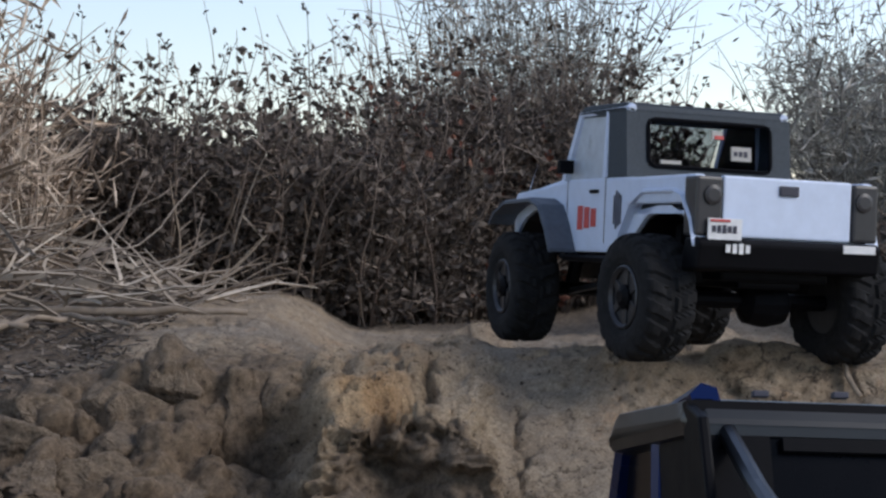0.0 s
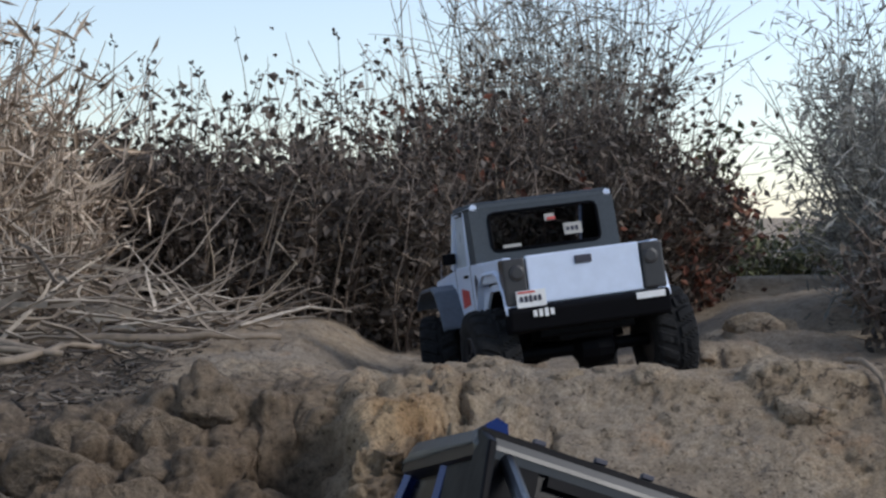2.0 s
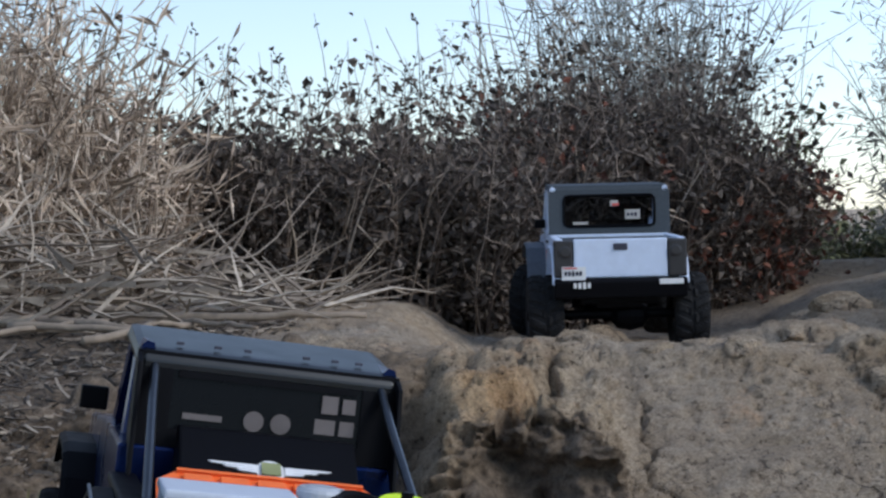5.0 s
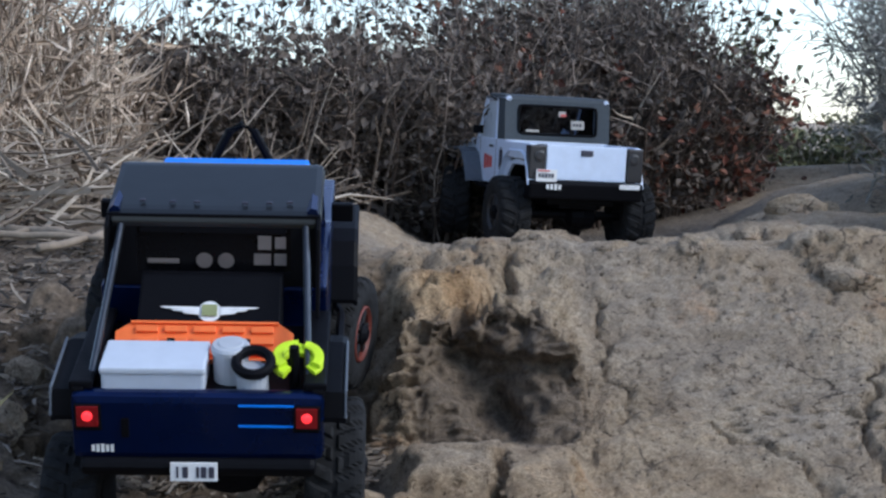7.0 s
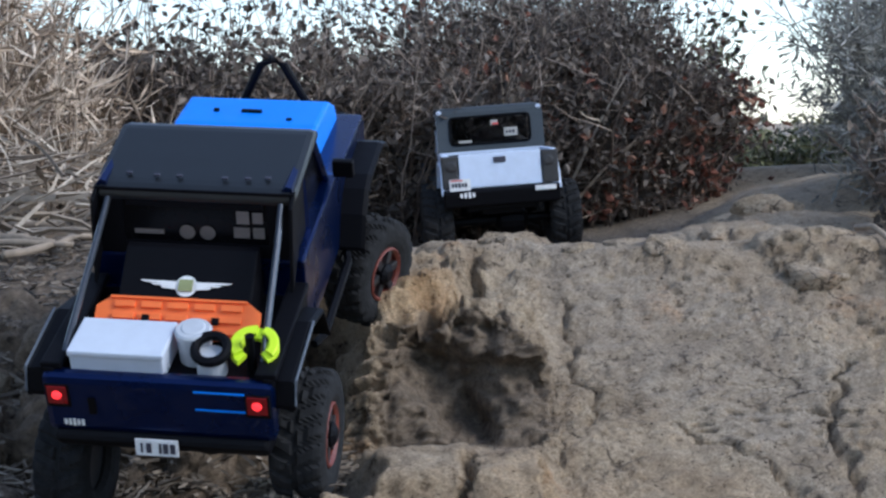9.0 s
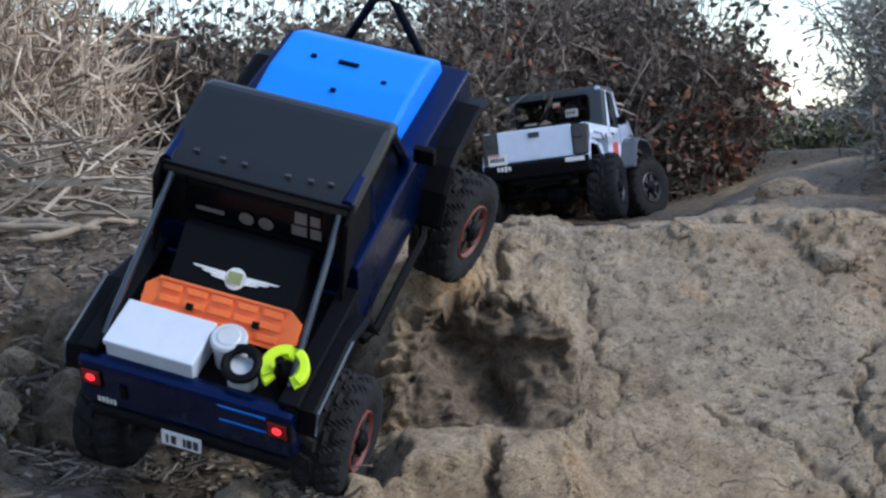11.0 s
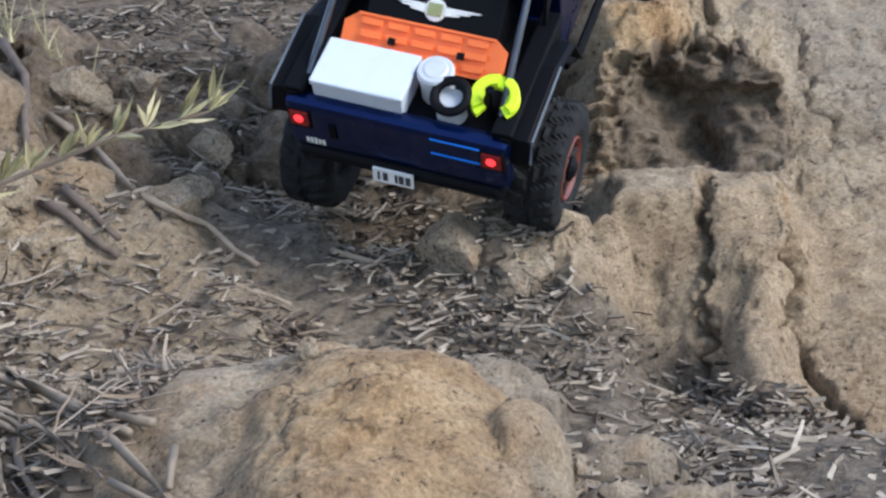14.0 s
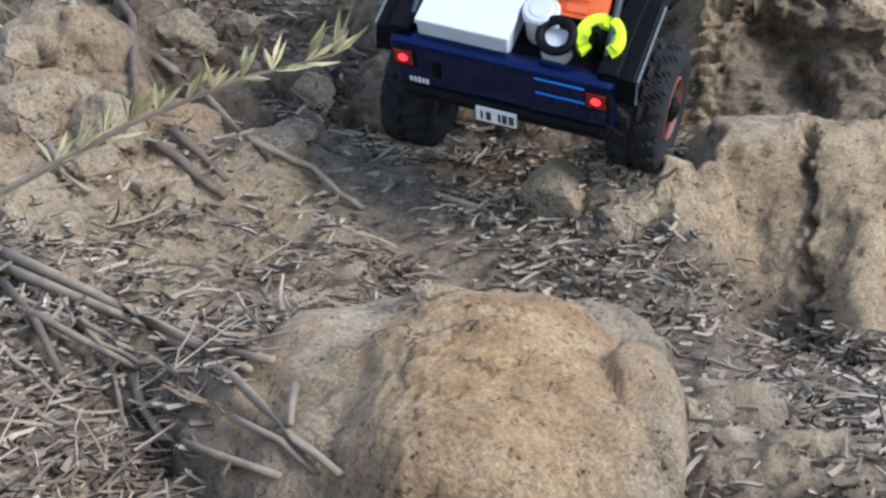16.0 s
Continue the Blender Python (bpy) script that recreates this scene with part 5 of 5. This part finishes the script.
def brush_pile():
    """A tangle of thin bleached sticks too many to count."""
    s = Strands()
    for _ in range(620):
        x, y = -0.22 - 0.75 * np.random.rand() ** 0.8, 2.15 + 0.75 * np.random.rand()
        if x > -0.35 and y < 2.4:
            continue
        z = height_at(x, y) + np.random.rand() ** 1.5 * 0.13 * step(-0.2, -0.6, x) + 0.005
        a = np.random.rand() * math.pi
        d = (math.cos(a), math.sin(a) * 0.6, np.random.randn() * 0.25)
        s.twig(wander((x, y, float(z)), d, 0.06 + 0.2 * np.random.rand(), 5, 0.15), 0.0018 + 0.0045 * np.random.rand() ** 2, 0.0009)
    ob = s.put("brush_pile", M_STICK, None)
    return tagged(ob, "tangled pile of bleached dead sticks beside the hedge", "brush", kind="stuff")


def litter(name, label, count, where, size, material, seed, width=(0.0015, 0.0035)):
    """Chips and bark shreds strewn over the ground."""
    np.random.seed(seed)
    x0, x1, y0, y1 = where
    xs, ys = x0 + (x1 - x0) * np.random.rand(count * 4), y0 + (y1 - y0) * np.random.rand(count * 4)
    z, soil = ground_height(xs[None], ys[None])
    patch = np.clip(0.35 + 1.6 * fbm(xs * 7, ys * 7, 3, seed), 0.04, 1)
    keep = np.where(np.random.rand(count * 4) < soil[0] * step(0.05, 0.25, soil[0]) * patch)[0][:count]
    s = Strands()
    for k in keep:
        if xs[k] > -0.05 and 1.5 < ys[k] < 1.85:
            continue
        L = size[0] + (size[1] - size[0]) * np.random.rand() ** 2.2
        a = np.random.rand() * 2 * math.pi
        d = (math.cos(a), math.sin(a), np.random.randn() * 0.22)
        w = width[0] + (width[1] - width[0]) * np.random.rand()
        p = (xs[k] - d[0] * L / 2, ys[k] - d[1] * L / 2, z[0, k] + 0.002 + 0.006 * np.random.rand())
        s.twig(wander(p, d, L, 3, 0.13), w * 0.5, w * 0.3)
    return tagged(s.put(name, material, None), label, "litter", kind="stuff")


brush_pile()
litter("wood_litter", "grey wood chips and bark shreds on the gully floor", 20000, (-0.66, 0.42, 0.80, 1.80), (0.006, 0.034), M_CHIP, 3, (0.0014, 0.0052))
litter("leaf_litter", "dark leaf and twig litter below the brush pile", 4500, (-1.0, -0.2, 1.80, 3.0), (0.008, 0.04), M_HUMUS, 4, (0.0015, 0.005))
litter("bank_litter", "dry grass stalks and twigs on the near bank", 4500, (-0.6, -0.27, 0.80, 1.3), (0.012, 0.06), M_BANK, 6, (0.0012, 0.0036))
litter("rim_litter", "twig litter beside the rim of the rock", 900, (0.48, 0.75, 1.3, 2.2), (0.008, 0.035), M_CHIP, 8)


def leafy_branch():
    """A thin branch with narrow yellow-green leaves that reaches in over the bank."""
    np.random.seed(9)
    root = thing("leafy_branch", "thin branch with narrow yellow-green leaves over the bank", "branch")
    pts = [np.array(p) for p in ((-0.577, 0.80, -0.17), (-0.422, 0.85, -0.0955), (-0.362, 0.855, -0.066), (-0.297, 0.86, -0.042), (-0.227, 0.865, -0.026))]
    wood, green = Strands(), Strands()
    fine = []
    for a, b in zip(pts, pts[1:]):
        fine += [a + (b - a) * t for t in (0, 0.25, 0.5, 0.75)]
    wood.twig(fine, 0.0028, 0.0008, 5)
    for k in range(5, len(fine)):
        for _ in range(6):
            d = np.array([0.55, 0.1, 0.7]) + np.random.randn(3) * [0.35, 0.4, 0.45]
            green.leaf(fine[k], d, 0.016 + 0.014 * np.random.rand(), 0.0042)
    wood.put("twig", M_BROWN, root)
    green.put("leaf_spray", M_FRESH, root)


def grass_tuft():
    np.random.seed(12)
    root = thing("grass_tuft", "small yellow-green tuft of weeds on the bank", "weed")
    s = Strands()
    for _ in range(60):
        x, y = -0.66 + 0.05 * np.random.randn(), 1.62 + 0.04 * np.random.randn()
        s.twig(wander((x, y, height_at(x, y)), (np.random.randn() * 0.5, np.random.randn() * 0.4, 1), 0.04 + 0.05 * np.random.rand(), 4, 0.15), 0.0012, 0.0004)
    s.put("grass_blade_mass", M_FRESH, root)


leafy_branch()
grass_tuft()

for k, (x, y, r) in enumerate(((-0.653, 1.414, 0.0284), (-0.556, 1.342, 0.0306), (-0.554, 1.296, 0.0217), (-0.483, 1.597, 0.0276), (-0.423, 1.575, 0.0214), (-0.412, 1.396, 0.0152), (-0.623, 1.345, 0.0248), (-0.434, 1.722, 0.0220), (-0.591, 1.217, 0.0165), (-0.517, 1.305, 0.0164), (-0.408, 1.443, 0.0156), (-0.598, 1.369, 0.0181), (-0.539, 1.548, 0.0222), (-0.510, 1.652, 0.0189), (-0.213, 0.952, 0.0065), (-0.043, 0.952, 0.0195), (-0.087, 0.924, 0.0082))):
    stone("tan eroded sandstone lump in the gully bank", x, y, r * 1.25, 100 + k, 0.85, 0.16)
# stones at the gully's head, their colour darkened for the shade there
for k, (x, y, r) in enumerate(((-0.235, 1.788, 0.0275), (-0.192, 1.808, 0.0278), (-0.358, 1.74, 0.0327), (-0.309, 1.76, 0.0301), (-0.245, 1.752, 0.0299), (-0.191, 1.68, 0.0345), (-0.322, 1.652, 0.0311), (-0.272, 1.688, 0.026), (-0.12, 1.736, 0.0326), (-0.347, 1.772, 0.0242), (-0.278, 1.792, 0.0214))):
    stone("rounded tan sandstone lump at the head of the gully", x, y, r * 1.2, 200 + k, 0.85, 0.2, loam_shade=0.75)
for k, (x, y, r) in enumerate(((0.108, 1.888, 0.0206), (0.288, 1.832, 0.0225), (0.473, 2.532, 0.0294), (0.258, 1.888, 0.0181), (0.2, 1.836, 0.0151), (0.037, 1.872, 0.0154), (0.448, 1.8, 0.0338), (0.569, 1.804, 0.0308), (0.7, 3.0, 0.06), (0.82, 2.92, 0.05), (0.6, 2.8, 0.045), (0.92, 3.15, 0.07), (0.52, 2.95, 0.035))):
    stone("pale flat stone on the rim of the rock", x, y, r, 300 + k, 0.55, 0.4, "stones on the rim")
for k, (x, y, r) in enumerate(((-0.153, 1.384, 0.0293), (-0.093, 1.352, 0.0208))):
    stone("squarish tan rock block below the climbing truck", x, y, r * 1.2, 400 + k, 1.0, 0.3)


# rows: seconds, place, yaw, nose-up pitch, roll
WHITE = [
    (0, 0.3688, 1.9442, -0.0215, 17.6, -1.5, 2.2),
    (0.5, 0.3052, 2.1427, -0.0502, 14.2, -4.5, -1.1),
    (1, 0.2582, 2.3158, -0.0893, 11.1, -4.4, -1.3),
    (1.5, 0.2583, 2.3049, -0.0912, 12.6, -4.3, -1.8),
    (2, 0.2298, 2.3973, -0.0998, 9.7, -4.7, -6.9),
    (2.5, 0.2039, 2.5204, -0.1043, 4.1, -4.7, -7.1),
    (3, 0.2000, 2.6021, -0.1097, 1.1, -0.4, -0.8),
    (3.5, 0.2065, 2.7238, -0.1046, 0.3, 6.3, -1.4),
    (6, 0.2319, 3.1644, -0.1064, 5.4, -1.6, 0.2),
    (6.5, 0.2188, 3.2527, -0.0886, 11.9, 4.5, 0.9),
    (7, 0.1934, 3.2587, -0.1122, 15.3, 1.8, 3.8),
    (7.5, 0.1848, 3.3446, -0.1000, 13.1, 6.0, 2.3),
    (8, 0.1734, 3.2861, -0.1205, 11.1, 2.4, -1.2),
    (10.5, 0.2574, 3.5225, -0.1264, -15.8, -1.3, -4.3),
    (11, 0.3064, 3.5447, -0.1277, -19.0, -3.5, -5.7),
    (11.5, 0.3284, 3.4494, -0.1159, -21.7, -1.3, -2.3),
    (12, 0.4026, 3.5555, -0.1323, -29.5, -4.1, -8.0),
    (12.5, 0.4688, 3.6682, -0.1474, -30.3, -5.6, -9.3),
    (14, 0.5776, 3.8630, -0.0846, -36.0, 0.0, -4.0),
    (16, 0.8770, 4.4299, -0.0023, -30.0, 2.0, 0.0),
]
BLUE = [
    (0, 0.1877, 0.4752, -0.1482, 4.8, -17.1, 1.9),
    (0.5, 0.1405, 0.4637, -0.1396, -11.6, -11.2, -3.8),
    (1, 0.1244, 0.4500, -0.1700, -7.7, -14.0, 0.7),
    (1.5, 0.0935, 0.5797, -0.1773, 2.1, -15.0, 11.5),
    (2, 0.0461, 0.5852, -0.1808, 17.8, -17.2, 20.4),
    (2.5, 0.0073, 0.6169, -0.1825, 23.6, -16.2, 23.7),
    (3, -0.0156, 0.6150, -0.1800, 24.8, -12.4, 24.8),
    (3.5, -0.0666, 0.7545, -0.1987, 24.9, -8.8, 21.8),
    (3.7, -0.0961, 0.7652, -0.2002, 27.8, -7.9, 21.9),
    (5.8, -0.2144, 1.3648, -0.2039, 11.1, 3.2, 2.8),
    (6, -0.2199, 1.3835, -0.2035, 12.1, 3.0, 3.2),
    (6.5, -0.1915, 1.4567, -0.1526, 1.9, 20.3, 1.8),
    (7, -0.1963, 1.4962, -0.1579, 1.8, 18.3, 2.3),
    (7.5, -0.1761, 1.5341, -0.1559, -6.8, 18.1, 7.7),
    (8, -0.1832, 1.5813, -0.1220, -4.0, 24.2, 3.5),
    (10.5, -0.1243, 1.5807, -0.0973, -22.4, 31.0, 7.7),
    (11, -0.1265, 1.5717, -0.0776, -26.2, 37.1, 18.7),
    (11.5, -0.1208, 1.5653, -0.0821, -27.7, 35.8, 18.5),
    (12, -0.1269, 1.5662, -0.0765, -26.2, 37.2, 18.4),
    (12.5, -0.1293, 1.5578, -0.0557, -26.5, 41.0, 20.0),
    (13, -0.1281, 1.5522, -0.0577, -25.8, 41.4, 16.3),
    (13.5, -0.1302, 1.5524, -0.0503, -25.8, 41.7, 17.6),
    (14, -0.1374, 1.5515, -0.0630, -22.6, 40.7, 16.0),
    (14.5, -0.1384, 1.5533, -0.0589, -22.6, 40.8, 16.1),
    (15, -0.1401, 1.5519, -0.0665, -21.8, 39.0, 14.8),
    (15.5, -0.1403, 1.5490, -0.0573, -21.6, 41.4, 15.8),
    (16, -0.1421, 1.5512, -0.0589, -21.8, 40.6, 15.8),
]


# ---- movement ----
def drive(car, wheels, rows, radius, steer, droops):
    """Keys a truck, rolls its wheels by the way it goes and steers the front pair; droops let a wheel down on its spring in the climb."""
    walk(car, [(r[0], stand(*r[1:])) for r in rows])
    turned, keys, last = 0.0, [], rows[0]
    for r in rows:
        ahead = (stand(*r[1:]).to_3x3() @ Vector((0, 1, 0)))
        gone = (Vector(r[1:4]) - Vector(last[1:4])).dot(ahead)
        turned -= math.degrees(max(-1.2, min(1.2, gone / radius)))
        keys.append((r[0], turned))
        last = r
    for w in wheels:
        x, y, z = w.matrix_basis.translation
        low = droops.get((x > 0, y > 0), 0.0)
        turn = [float(np.interp(t, [a for a, _ in steer], [b for _, b in steer])) if y > 0 else 0.0 for t, _ in keys]
        walk(w, [(t, pose(x, y, z - low * float(step(5.8, 7.5, t)), 0, 0, q) @ pose(0, 0, 0, a)) for (t, a), q in zip(keys, turn)])


def motions():
    drive(WHITE_TRUCK, WHITE_WHEELS, WHITE, 0.067, ((0, -4), (3, -20), (6, -22), (8, -14), (10.5, -25), (11.5, -25), (12.5, -18), (16, 0)), {})
    drive(BLUE_TRUCK, BLUE_WHEELS, BLUE, 0.057, ((0, 0), (5.8, 0), (6.5, -12), (8, -24), (10.5, -16), (11.5, -6), (16, -6)), {(False, False): 0.045, (True, True): 0.032})


motions()
